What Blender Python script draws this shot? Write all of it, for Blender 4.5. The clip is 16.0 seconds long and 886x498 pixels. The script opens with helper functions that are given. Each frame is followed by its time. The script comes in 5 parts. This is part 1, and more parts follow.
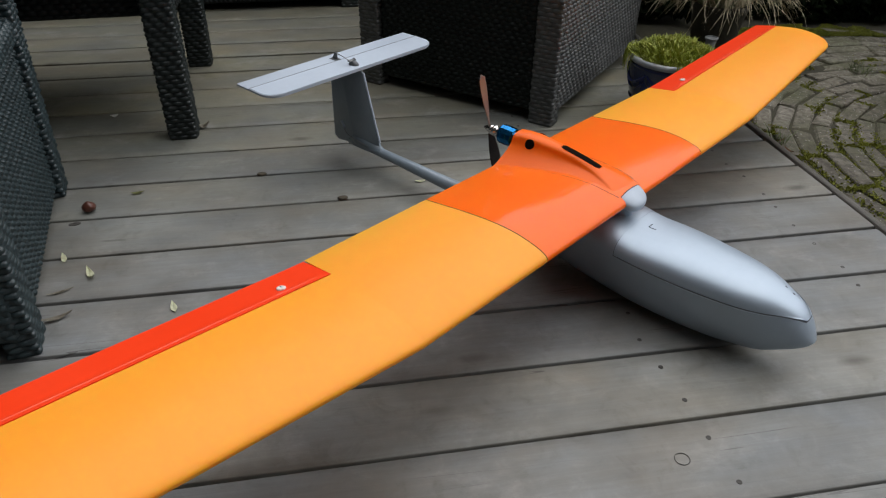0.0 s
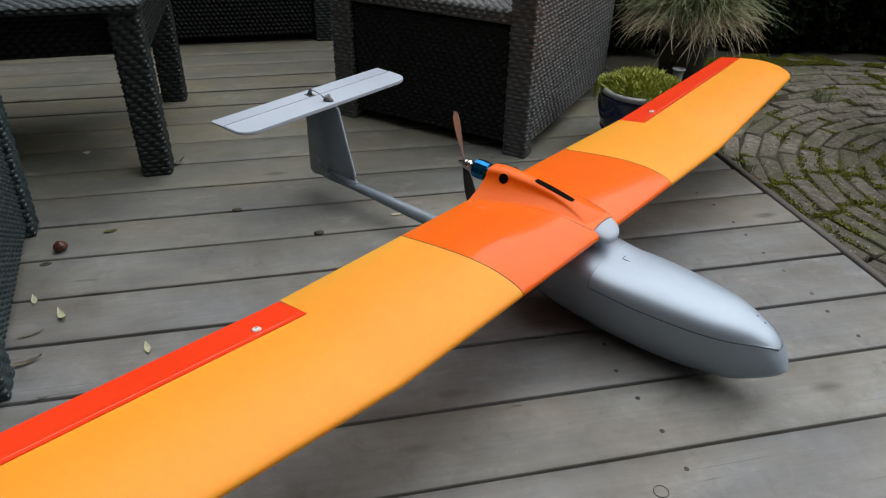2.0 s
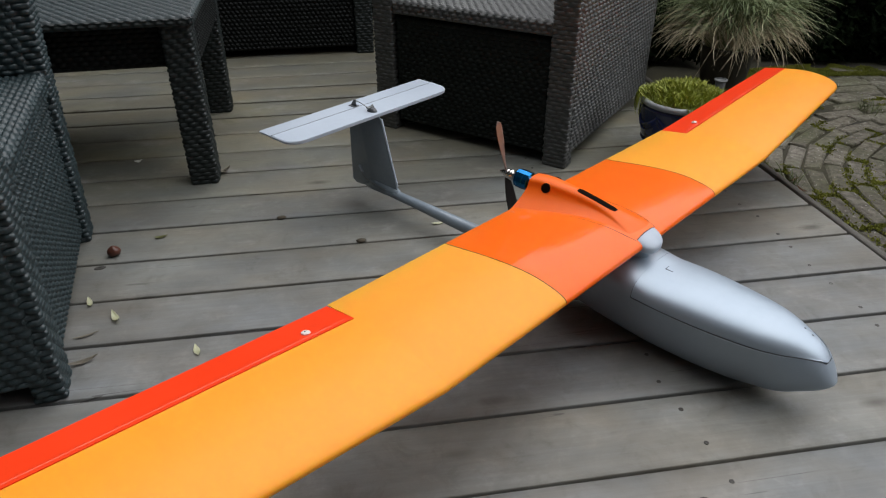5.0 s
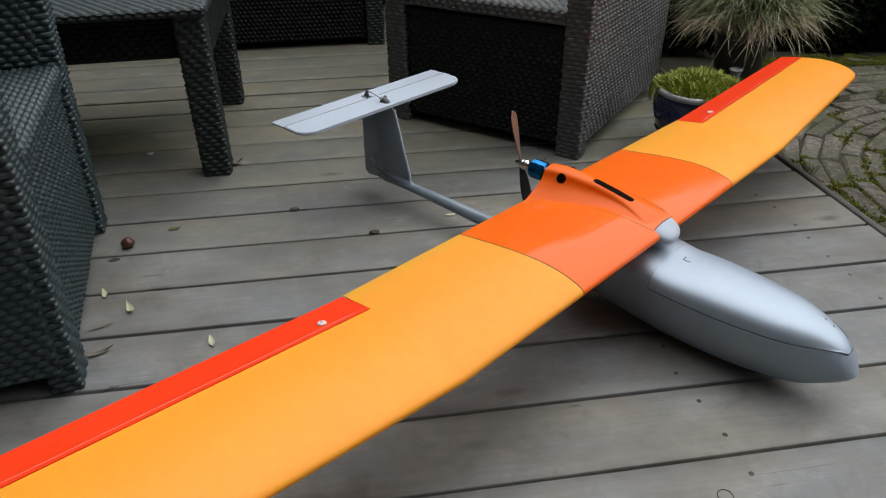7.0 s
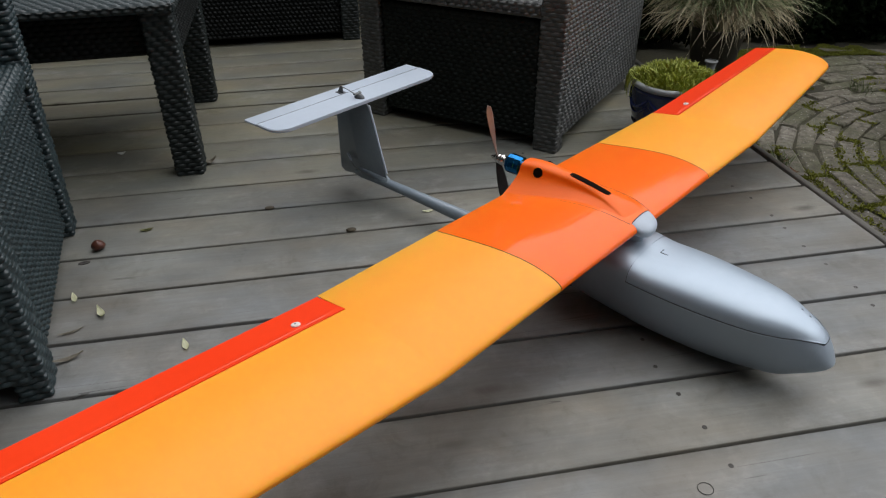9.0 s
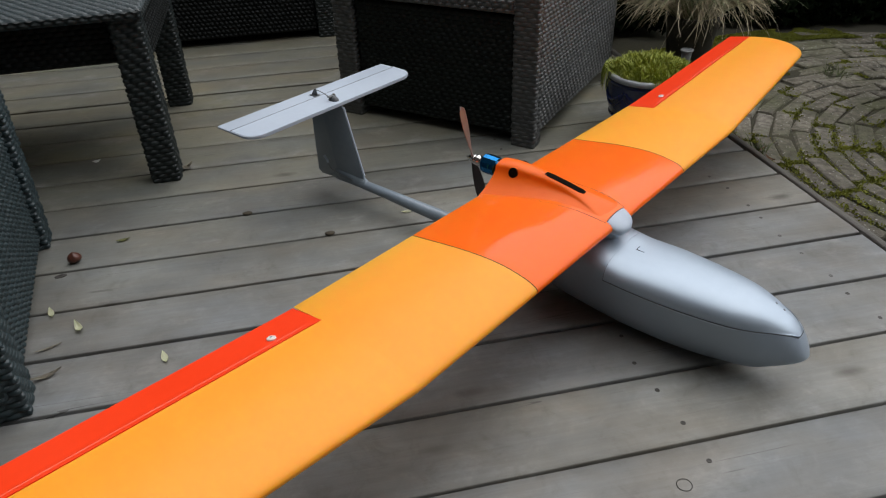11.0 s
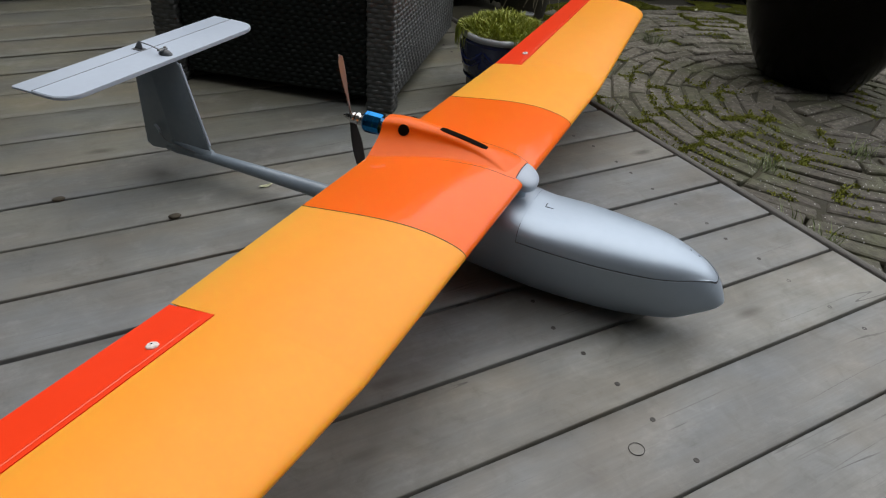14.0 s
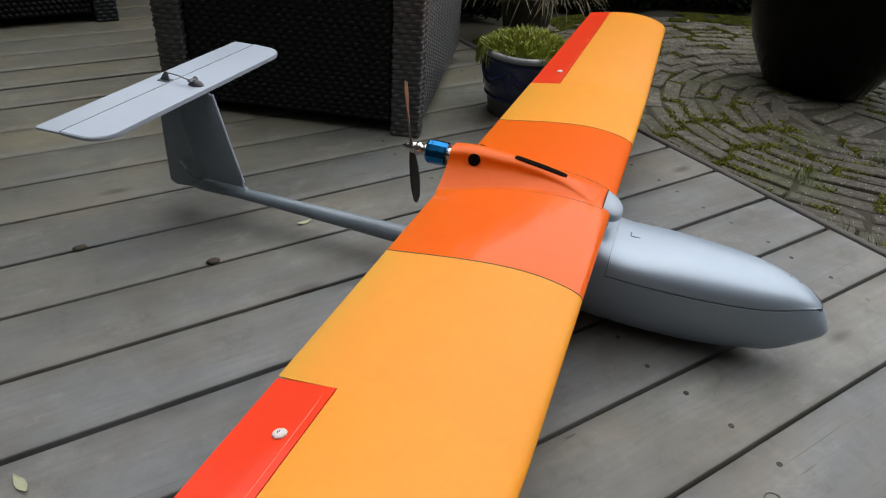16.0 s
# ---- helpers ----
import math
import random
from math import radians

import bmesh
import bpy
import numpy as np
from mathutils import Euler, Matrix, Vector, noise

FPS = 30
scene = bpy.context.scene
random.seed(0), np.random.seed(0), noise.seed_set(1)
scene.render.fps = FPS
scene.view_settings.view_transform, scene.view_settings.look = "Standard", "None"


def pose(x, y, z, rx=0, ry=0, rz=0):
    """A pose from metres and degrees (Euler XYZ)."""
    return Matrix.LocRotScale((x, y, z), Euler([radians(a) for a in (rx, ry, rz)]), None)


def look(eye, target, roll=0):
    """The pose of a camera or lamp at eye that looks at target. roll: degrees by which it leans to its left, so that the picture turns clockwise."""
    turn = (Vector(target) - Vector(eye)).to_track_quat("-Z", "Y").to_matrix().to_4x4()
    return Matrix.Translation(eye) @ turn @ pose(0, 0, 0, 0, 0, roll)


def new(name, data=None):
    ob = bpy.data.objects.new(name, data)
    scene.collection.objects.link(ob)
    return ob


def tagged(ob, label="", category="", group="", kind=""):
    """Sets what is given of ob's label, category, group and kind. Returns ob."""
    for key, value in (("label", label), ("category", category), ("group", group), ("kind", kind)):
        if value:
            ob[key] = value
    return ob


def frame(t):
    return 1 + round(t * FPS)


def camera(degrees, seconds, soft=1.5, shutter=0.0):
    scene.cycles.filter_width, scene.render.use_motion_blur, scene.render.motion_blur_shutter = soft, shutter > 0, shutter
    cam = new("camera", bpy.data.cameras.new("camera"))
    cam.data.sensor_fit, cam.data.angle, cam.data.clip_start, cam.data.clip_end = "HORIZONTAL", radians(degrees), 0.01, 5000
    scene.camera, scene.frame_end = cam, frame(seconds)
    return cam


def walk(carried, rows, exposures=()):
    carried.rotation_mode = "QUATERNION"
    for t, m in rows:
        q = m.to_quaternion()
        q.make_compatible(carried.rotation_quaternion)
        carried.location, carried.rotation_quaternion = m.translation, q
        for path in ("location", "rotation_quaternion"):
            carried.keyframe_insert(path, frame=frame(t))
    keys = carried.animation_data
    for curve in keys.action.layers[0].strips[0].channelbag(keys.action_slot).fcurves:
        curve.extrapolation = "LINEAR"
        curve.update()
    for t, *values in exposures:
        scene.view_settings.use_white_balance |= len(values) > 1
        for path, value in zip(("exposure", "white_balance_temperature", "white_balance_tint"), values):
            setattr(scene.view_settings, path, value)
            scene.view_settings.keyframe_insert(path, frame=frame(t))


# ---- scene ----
cam = camera(67.1, 16.0, soft=1.15)

PATH = [
    (0, (0.005, -0.604, 0.785), (0.289, 1.008, -0.364), 0.7),
    (0.5, (0.008, -0.608, 0.788), (0.336, 1.011, -0.34), 1.1),
    (1, (0.014, -0.607, 0.798), (0.381, 1.022, -0.302), 1.0),
    (1.5, (0.016, -0.605, 0.796), (0.394, 1.024, -0.301), 1.3),
    (2, (0.01, -0.6, 0.801), (0.364, 1.043, -0.283), 0.9),
    (2.5, (0.002, -0.596, 0.8), (0.319, 1.069, -0.262), 0.9),
    (3, (-0.006, -0.604, 0.808), (0.307, 1.069, -0.242), 1.2),
    (3.5, (-0.011, -0.611, 0.806), (0.313, 1.065, -0.235), 1.3),
    (4, (-0.01, -0.614, 0.808), (0.296, 1.062, -0.239), 0.9),
    (6.5, (-0.014, -0.606, 0.797), (0.215, 1.073, -0.266), -1.1),
    (7, (-0.021, -0.606, 0.796), (0.213, 1.066, -0.277), -0.8),
    (7.5, (-0.01, -0.599, 0.784), (0.22, 1.057, -0.314), -1.6),
    (8, (-0.008, -0.594, 0.787), (0.268, 1.064, -0.296), -0.6),
    (8.5, (-0.012, -0.595, 0.788), (0.269, 1.063, -0.295), -0.7),
    (11, (0.014, -0.584, 0.812), (0.328, 1.047, -0.302), -2.1),
    (11.5, (0.006, -0.592, 0.793), (0.418, 1.026, -0.308), 0.6),
    (12, (0.014, -0.607, 0.783), (0.442, 1.02, -0.3), 1.0),
    (12.5, (0.029, -0.584, 0.827), (0.431, 1.008, -0.314), -0.3),
    (13, (-0.128, -0.484, 0.697), (0.331, 1.193, -0.291), 4.2),
    (13.2, (-0.13, -0.433, 0.701), (0.405, 1.189, -0.341), 4.5),
    (13.5, (-0.069, -0.406, 0.739), (0.621, 1.029, -0.471), 3.2),
    (14, (-0.088, -0.431, 0.702), (0.748, 0.985, -0.437), 4.6),
    (14.5, (-0.117, -0.411, 0.682), (0.736, 1.028, -0.414), 4.8),
    (15, (-0.09, -0.376, 0.734), (0.719, 1.02, -0.448), 3.2),
    (15.5, (-0.199, -0.316, 0.645), (0.682, 1.158, -0.38), 5.2),
    (16, (-0.198, -0.262, 0.674), (0.748, 1.117, -0.423), 4.2),
]
walk(cam, [(t, look(eye, target, roll)) for t, eye, target, roll in PATH],
     exposures=[(0.0, 0.57), (1.5, 0.6), (2.5, 0.67), (6.5, 0.67), (8.5, 0.6), (12.6, 0.6), (13.2, 0.55), (16.0, 0.55)])

# ---------- sky, sun, exposure ----------
world = bpy.data.worlds.new("overcast_sky")
scene.world = world
world.use_nodes = True
wn, wl = world.node_tree.nodes, world.node_tree.links
sky = wn.new("ShaderNodeTexSky")
sky.sky_type, sky.sun_disc = "NISHITA", False
sky.sun_elevation, sky.sun_rotation = radians(66), radians(58)
sky.dust_density, sky.air_density, sky.ozone_density = 1.0, 1.0, 1.0
paler = wn.new("ShaderNodeHueSaturation")
paler.inputs["Saturation"].default_value = 0.6
wl.new(sky.outputs["Color"], paler.inputs["Color"])
wl.new(paler.outputs["Color"], wn["Background"].inputs["Color"])
wn["Background"].inputs["Strength"].default_value = 0.09
sun = new("sun", bpy.data.lights.new("sun", "SUN"))
sun.data.energy, sun.data.angle, sun.data.color = 2.55, radians(106), (1.0, 0.985, 0.965)
sun.matrix_world = look((0.46, 0.2, 1.0), (0, 0, 0))


# ---------- small builders ----------
def part(name, bm, material, parent, label="", smooth=False):
    """Link a bmesh (or a mesh) as one mesh object under a thing or a part."""
    if isinstance(bm, bmesh.types.BMesh):
        me = bpy.data.meshes.new(name)
        bm.normal_update()
        bm.to_mesh(me)
        bm.free()
    else:
        me = bm
    if smooth:
        me.polygons.foreach_set("use_smooth", [True] * len(me.polygons))
    if material and not me.materials:
        me.materials.append(material)
    ob = new(name, me)
    ob.parent = parent
    if label:
        tagged(ob, label=label)
    return ob


def thing(name, label, category, m=None, group="", kind=""):
    ob = new(name)
    ob.empty_display_size = 0.05
    if m is not None:
        ob.matrix_world = m
    return tagged(ob, label, category, group, kind)


def single(name, bm, material, label, category, m=None, group="", kind="", smooth=False):
    ob = part(name, bm, material, None, "", smooth)
    if m is not None:
        ob.matrix_world = m
    return tagged(ob, label, category, group, kind)


def box(bm, lo, hi, bevel=0.0, m=None):
    r = bmesh.ops.create_cube(bm, size=1.0)
    vs = r["verts"]
    for v in vs:
        v.co = Vector([lo[i] + (v.co[i] + 0.5) * (hi[i] - lo[i]) for i in range(3)])
    if bevel:
        es = list({e for v in vs for e in v.link_edges})
        out = bmesh.ops.bevel(bm, geom=es, offset=bevel, segments=2, profile=0.6, affect="EDGES")
        vs = list({v for f in out["faces"] for v in f.verts} | {v for v in vs if v.is_valid})
    if m is not None:
        bmesh.ops.transform(bm, matrix=m, verts=vs)
    return bm


def rings(bm, sections, closed=True, cap=True):
    """Loft a list of equally long point loops."""
    rows = [[bm.verts.new(p) for p in s] for s in sections]
    n = len(rows[0])
    for a, b in zip(rows, rows[1:]):
        for i in range(n if closed else n - 1):
            j = (i + 1) % n
            bm.faces.new((a[i], a[j], b[j], b[i]))
    if cap and closed:
        bm.faces.new(rows[0][::-1])
        bm.faces.new(rows[-1])
    return bm


def turned(bm, profile, seg=40, m=None, closed_ends=True):
    """A body of revolution about z from (radius, height) pairs."""
    start = len(bm.verts)
    secs = [[(r * math.cos(2 * math.pi * i / seg), r * math.sin(2 * math.pi * i / seg), z) for i in range(seg)] for r, z in profile]
    rings(bm, secs, True, closed_ends)
    bm.verts.ensure_lookup_table()
    if m is not None:
        bmesh.ops.transform(bm, matrix=m, verts=bm.verts[start:])
    return bm


def tube(bm, points, radius, seg=8):
    """A round bar through points; radius may be a list."""
    pts = [Vector(p) for p in points]
    rad = radius if isinstance(radius, (list, tuple)) else [radius] * len(pts)
    secs = []
    for i, p in enumerate(pts):
        d = (pts[min(i + 1, len(pts) - 1)] - pts[max(i - 1, 0)]).normalized()
        side = d.cross(Vector((0, 0, 1)))
        side = side.normalized() if side.length > 0.05 else Vector((1, 0, 0))
        up = side.cross(d)
        secs.append([p + rad[i] * (math.cos(a) * side + math.sin(a) * up) for a in (2 * math.pi * k / seg for k in range(seg))])
    return rings(bm, secs)


def spread(a, b, n):
    return [a + (b - a) * i / n for i in range(n + 1)]


def lerp(table, x):
    """Smooth value from a table of (x, value) pairs."""
    return float(np.interp(x, [a for a, _ in table], [b for _, b in table]))


# ---------- materials ----------
def nodes_of(name):
    m = bpy.data.materials.new(name)
    m.use_nodes = True
    nt = m.node_tree
    return m, nt.nodes, nt.links, nt.nodes["Principled BSDF"]


def surface(name, a, b, scale, rough=0.5, metal=0.0, bump=0.0, bump_scale=None, stretch=(1, 1, 1), coat=0.0, fine=0.35, rough_var=0.08, speck=None, spec=0.5):
    """Two base colours mixed by noise of two sizes, with a fine relief and uneven gloss."""
    m, n, l, p = nodes_of(name)
    tc, mp = n.new("ShaderNodeTexCoord"), n.new("ShaderNodeMapping")
    mp.inputs["Scale"].default_value = stretch
    l.new(tc.outputs["Object"], mp.inputs["Vector"])
    big, small = n.new("ShaderNodeTexNoise"), n.new("ShaderNodeTexNoise")
    big.inputs["Scale"].default_value, big.inputs["Detail"].default_value = scale, 4
    small.inputs["Scale"].default_value, small.inputs["Detail"].default_value = scale * 9, 3
    l.new(mp.outputs["Vector"], big.inputs["Vector"])
    l.new(mp.outputs["Vector"], small.inputs["Vector"])
    mix = n.new("ShaderNodeMix")
    mix.data_type = "FLOAT"
    mix.inputs[0].default_value = fine
    l.new(big.outputs["Fac"], mix.inputs[2])
    l.new(small.outputs["Fac"], mix.inputs[3])
    ramp = n.new("ShaderNodeValToRGB")
    ramp.color_ramp.elements[0].position, ramp.color_ramp.elements[1].position = 0.3, 0.7
    ramp.color_ramp.elements[0].color, ramp.color_ramp.elements[1].color = (*a, 1), (*b, 1)
    l.new(mix.outputs[0], ramp.inputs["Fac"])
    colour = ramp.outputs["Color"]
    if speck:
        vo = n.new("ShaderNodeTexVoronoi")
        vo.inputs["Scale"].default_value = speck[0]
        l.new(mp.outputs["Vector"], vo.inputs["Vector"])
        st = n.new("ShaderNodeMath")
        st.operation = "LESS_THAN"
        st.inputs[1].default_value = speck[1]
        l.new(vo.outputs["Distance"], st.inputs[0])
        mx = n.new("ShaderNodeMix")
        mx.data_type = "RGBA"
        mx.inputs[7].default_value = (*speck[2], 1)
        l.new(st.outputs[0], mx.inputs[0])
        l.new(colour, mx.inputs[6])
        colour = mx.outputs[2]
    l.new(colour, p.inputs["Base Color"])
    mr = n.new("ShaderNodeMapRange")
    mr.inputs["To Min"].default_value, mr.inputs["To Max"].default_value = max(0.02, rough - rough_var), min(1, rough + rough_var)
    l.new(big.outputs["Fac"], mr.inputs["Value"])
    l.new(mr.outputs["Result"], p.inputs["Roughness"])
    p.inputs["Metallic"].default_value = metal
    p.inputs["Coat Weight"].default_value = coat
    p.inputs["Coat Roughness"].default_value = 0.06
    p.inputs["Specular IOR Level"].default_value = spec
    if bump:
        bn, bp = n.new("ShaderNodeTexNoise"), n.new("ShaderNodeBump")
        bn.inputs["Scale"].default_value, bn.inputs["Detail"].default_value = bump_scale or scale * 12, 4
        l.new(mp.outputs["Vector"], bn.inputs["Vector"])
        bp.inputs["Strength"].default_value, bp.inputs["Distance"].default_value = bump, 0.002
        l.new(bn.outputs["Fac"], bp.inputs["Height"])
        l.new(bp.outputs["Normal"], p.inputs["Normal"])
    return m


def weathered_wood():
    m, n, l, p = nodes_of("weathered_deck_wood")
    tc, info = n.new("ShaderNodeTexCoord"), n.new("ShaderNodeObjectInfo")
    off = n.new("ShaderNodeVectorMath")
    off.operation = "MULTIPLY_ADD"
    off.inputs[1].default_value = (37.0, 11.0, 5.0)
    comb = n.new("ShaderNodeCombineXYZ")
    for k in ("X", "Y", "Z"):
        l.new(info.outputs["Random"], comb.inputs[k])
    l.new(comb.outputs[0], off.inputs[0])
    l.new(tc.outputs["Object"], off.inputs[2])
    grain_map, blot_map = n.new("ShaderNodeMapping"), n.new("ShaderNodeMapping")
    grain_map.inputs["Scale"].default_value = (4.0, 80.0, 30.0)
    blot_map.inputs["Scale"].default_value = (4.6, 7.5, 6.0)
    for g in (grain_map, blot_map):
        l.new(off.outputs[0], g.inputs["Vector"])
    grain, blot = n.new("ShaderNodeTexNoise"), n.new("ShaderNodeTexNoise")
    grain.inputs["Scale"].default_value, grain.inputs["Detail"].default_value, grain.inputs["Roughness"].default_value = 1.5, 7, 0.62
    grain.inputs["Distortion"].default_value = 0.7
    blot.inputs["Scale"].default_value, blot.inputs["Detail"].default_value = 1.3, 6
    l.new(grain_map.outputs[0], grain.inputs["Vector"])
    l.new(blot_map.outputs[0], blot.inputs["Vector"])
    fine = n.new("ShaderNodeTexNoise")
    fine.inputs["Scale"].default_value, fine.inputs["Detail"].default_value = 260, 3
    l.new(off.outputs[0], fine.inputs["Vector"])
    r1 = n.new("ShaderNodeValToRGB")
    e = r1.color_ramp.elements
    e[0].position, e[0].color = 0.31, (0.181, 0.181, 0.176, 1)
    e[1].position, e[1].color = 0.69, (0.209, 0.212, 0.208, 1)
    e2 = e.new(0.5)
    e2.color = (0.195, 0.196, 0.191, 1)
    l.new(grain.outputs["Fac"], r1.inputs["Fac"])
    r2 = n.new("ShaderNodeValToRGB")
    e = r2.color_ramp.elements
    e[0].position, e[0].color = 0.28, (0.68, 0.655, 0.61, 1)
    e[1].position, e[1].color = 0.72, (1.15, 1.155, 1.15, 1)
    l.new(blot.outputs["Fac"], r2.inputs["Fac"])
    mul = n.new("ShaderNodeMix")
    mul.data_type, mul.blend_type = "RGBA", "MULTIPLY"
    mul.inputs[0].default_value = 1.0
    l.new(r1.outputs["Color"], mul.inputs[6])
    l.new(r2.outputs["Color"], mul.inputs[7])
    # board to board: from bluish grey to the browner, algae-tinged boards
    r3 = n.new("ShaderNodeValToRGB")
    e = r3.color_ramp.elements
    e[0].position, e[0].color = 0.0, (0.83, 0.86, 0.9, 1)
    e[1].position, e[1].color = 1.0, (1.1, 1.08, 1.0, 1)
    l.new(info.outputs["Random"], r3.inputs["Fac"])
    mul2 = n.new("ShaderNodeMix")
    mul2.data_type, mul2.blend_type = "RGBA", "MULTIPLY"
    mul2.inputs[0].default_value = 1.0
    l.new(mul.outputs[2], mul2.inputs[6])
    l.new(r3.outputs["Color"], mul2.inputs[7])
    # green-brown algae film with painted shade on boards far from the edge, in patches
    sep, geo = n.new("ShaderNodeSeparateXYZ"), n.new("ShaderNodeNewGeometry")
    l.new(geo.outputs["Position"], sep.inputs[0])
    far = n.new("ShaderNodeMapRange")
    far.inputs["From Min"].default_value, far.inputs["From Max"].default_value = 0.42, 1.2
    far.inputs["To Max"].default_value = 1.35
    l.new(sep.outputs["Y"], far.inputs["Value"])
    amount = n.new("ShaderNodeMath")
    amount.operation = "MULTIPLY"
    l.new(far.outputs["Result"], amount.inputs[0])
    l.new(blot.outputs["Fac"], amount.inputs[1])
    algae_shade = n.new("ShaderNodeMix")
    algae_shade.data_type, algae_shade.blend_type = "RGBA", "MULTIPLY"
    algae_shade.inputs[7].default_value = (0.74, 0.7, 0.5, 1)
    l.new(amount.outputs[0], algae_shade.inputs[0])
    l.new(mul2.outputs[2], algae_shade.inputs[6])
    # knots, dark and stretched along the grain
    km, kv = n.new("ShaderNodeMapping"), n.new("ShaderNodeTexVoronoi")
    km.inputs["Scale"].default_value = (2.6, 6.5, 1.0)
    kv.inputs["Scale"].default_value = 1.0
    l.new(off.outputs[0], km.inputs["Vector"])
    l.new(km.outputs[0], kv.inputs["Vector"])
    kr = n.new("ShaderNodeValToRGB")
    e = kr.color_ramp.elements
    e[0].position, e[0].color = 0.03, (0.32, 0.28, 0.24, 1)
    e[1].position, e[1].color = 0.10, (1, 1, 1, 1)
    l.new(kv.outputs["Distance"], kr.inputs["Fac"])
    mul3 = n.new("ShaderNodeMix")
    mul3.data_type, mul3.blend_type = "RGBA", "MULTIPLY"
    mul3.inputs[0].default_value = 0.75
    l.new(algae_shade.outputs[2], mul3.inputs[6])
    l.new(kr.outputs["Color"], mul3.inputs[7])
    # pale dry scuffs, in patches drawn out along the boards
    sm, sn = n.new("ShaderNodeMapping"), n.new("ShaderNodeTexNoise")
    sm.inputs["Scale"].default_value = (8.0, 13.0, 3.0)
    sn.inputs["Scale"].default_value, sn.inputs["Detail"].default_value, sn.inputs["Roughness"].default_value = 1.0, 8, 0.68
    l.new(off.outputs[0], sm.inputs["Vector"])
    l.new(sm.outputs[0], sn.inputs["Vector"])
    sr = n.new("ShaderNodeMapRange")
    sr.inputs["From Min"].default_value, sr.inputs["From Max"].default_value = 0.55, 0.74
    sr.inputs["To Max"].default_value = 0.4
    l.new(sn.outputs["Fac"], sr.inputs["Value"])
    scuff = n.new("ShaderNodeMix")
    scuff.data_type = "RGBA"
    scuff.inputs[7].default_value = (0.33, 0.325, 0.31, 1)
    l.new(sr.outputs["Result"], scuff.inputs[0])
    l.new(mul3.outputs[2], scuff.inputs[6])
    tn, tm, tr, tint = n.new("ShaderNodeTexNoise"), n.new("ShaderNodeMapping"), n.new("ShaderNodeValToRGB"), n.new("ShaderNodeMix")
    tm.inputs["Scale"].default_value = (2.0, 4.2, 1.0)
    tn.inputs["Scale"].default_value, tn.inputs["Detail"].default_value, tn.inputs["Roughness"].default_value = 1.6, 5, 0.6
    l.new(geo.outputs["Position"], tm.inputs["Vector"])
    l.new(tm.outputs[0], tn.inputs["Vector"])
    e = tr.color_ramp.elements
    e[0].position, e[0].color = 0.34, (0.93, 0.98, 1.06, 1)
    e[1].position, e[1].color = 0.68, (1.05, 0.98, 0.9, 1)
    e.new(0.5).color = (1, 1, 1, 1)
    l.new(tn.outputs["Fac"], tr.inputs["Fac"])
    tint.data_type, tint.blend_type = "RGBA", "MULTIPLY"
    tint.inputs[0].default_value = 1.0
    l.new(scuff.outputs[2], tint.inputs[6])
    l.new(tr.outputs["Color"], tint.inputs[7])
    scuff = tint
    # small weathered mottles, dark and pale
    mn, mo, mt = n.new("ShaderNodeTexNoise"), n.new("ShaderNodeValToRGB"), n.new("ShaderNodeMix")
    mn.inputs["Scale"].default_value, mn.inputs["Detail"].default_value, mn.inputs["Roughness"].default_value = 19, 8, 0.7
    mn.inputs["Distortion"].default_value = 0.6
    l.new(off.outputs[0], mn.inputs["Vector"])
    e = mo.color_ramp.elements
    e[0].position, e[0].color = 0.3, (0.78, 0.77, 0.74, 1)
    e[1].position, e[1].color = 0.72, (1.2, 1.2, 1.19, 1)
    e.new(0.45).color = (0.97, 0.97, 0.965, 1)
    e.new(0.57).color = (1.02, 1.02, 1.02, 1)
    l.new(mn.outputs["Fac"], mo.inputs["Fac"])
    mt.data_type, mt.blend_type = "RGBA", "MULTIPLY"
    mt.inputs[0].default_value = 1.0
    l.new(scuff.outputs[2], mt.inputs[6])
    l.new(mo.outputs["Color"], mt.inputs[7])
    scuff = mt
    # fine drying cracks along the grain
    cm, cn, ca, cr = n.new("ShaderNodeMapping"), n.new("ShaderNodeTexNoise"), n.new("ShaderNodeMath"), n.new("ShaderNodeMapRange")
    cm.inputs["Scale"].default_value = (0.55, 15.0, 8.0)
    cn.inputs["Scale"].default_value, cn.inputs["Detail"].default_value = 1.0, 3
    l.new(off.outputs[0], cm.inputs["Vector"])
    l.new(cm.outputs[0], cn.inputs["Vector"])
    ca.operation = "COMPARE"
    ca.inputs[1].default_value, ca.inputs[2].default_value = 0.5, 0.0026
    l.new(cn.outputs["Fac"], ca.inputs[0])
    cr.inputs["From Min"].default_value, cr.inputs["From Max"].default_value = 0.5, 0.62
    cr.inputs["To Max"].default_value = 0.65
    l.new(blot.outputs["Fac"], cr.inputs["Value"])
    cx = n.new("ShaderNodeMath")
    cx.operation = "MULTIPLY"
    l.new(ca.outputs[0], cx.inputs[0])
    l.new(cr.outputs["Result"], cx.inputs[1])
    crack = n.new("ShaderNodeMix")
    crack.data_type = "RGBA"
    crack.inputs[7].default_value = (0.05, 0.045, 0.04, 1)
    l.new(cx.outputs[0], crack.inputs[0])
    l.new(scuff.outputs[2], crack.inputs[6])
    l.new(crack.outputs[2], p.inputs["Base Color"])
    mr = n.new("ShaderNodeMapRange")
    mr.inputs["To Min"].default_value, mr.inputs["To Max"].default_value = 0.43, 0.74
    l.new(blot.outputs["Fac"], mr.inputs["Value"])
    l.new(mr.outputs["Result"], p.inputs["Roughness"])
    add = n.new("ShaderNodeMath")
    add.operation = "MULTIPLY_ADD"
    add.inputs[1].default_value = 0.35
    l.new(fine.outputs["Fac"], add.inputs[0])
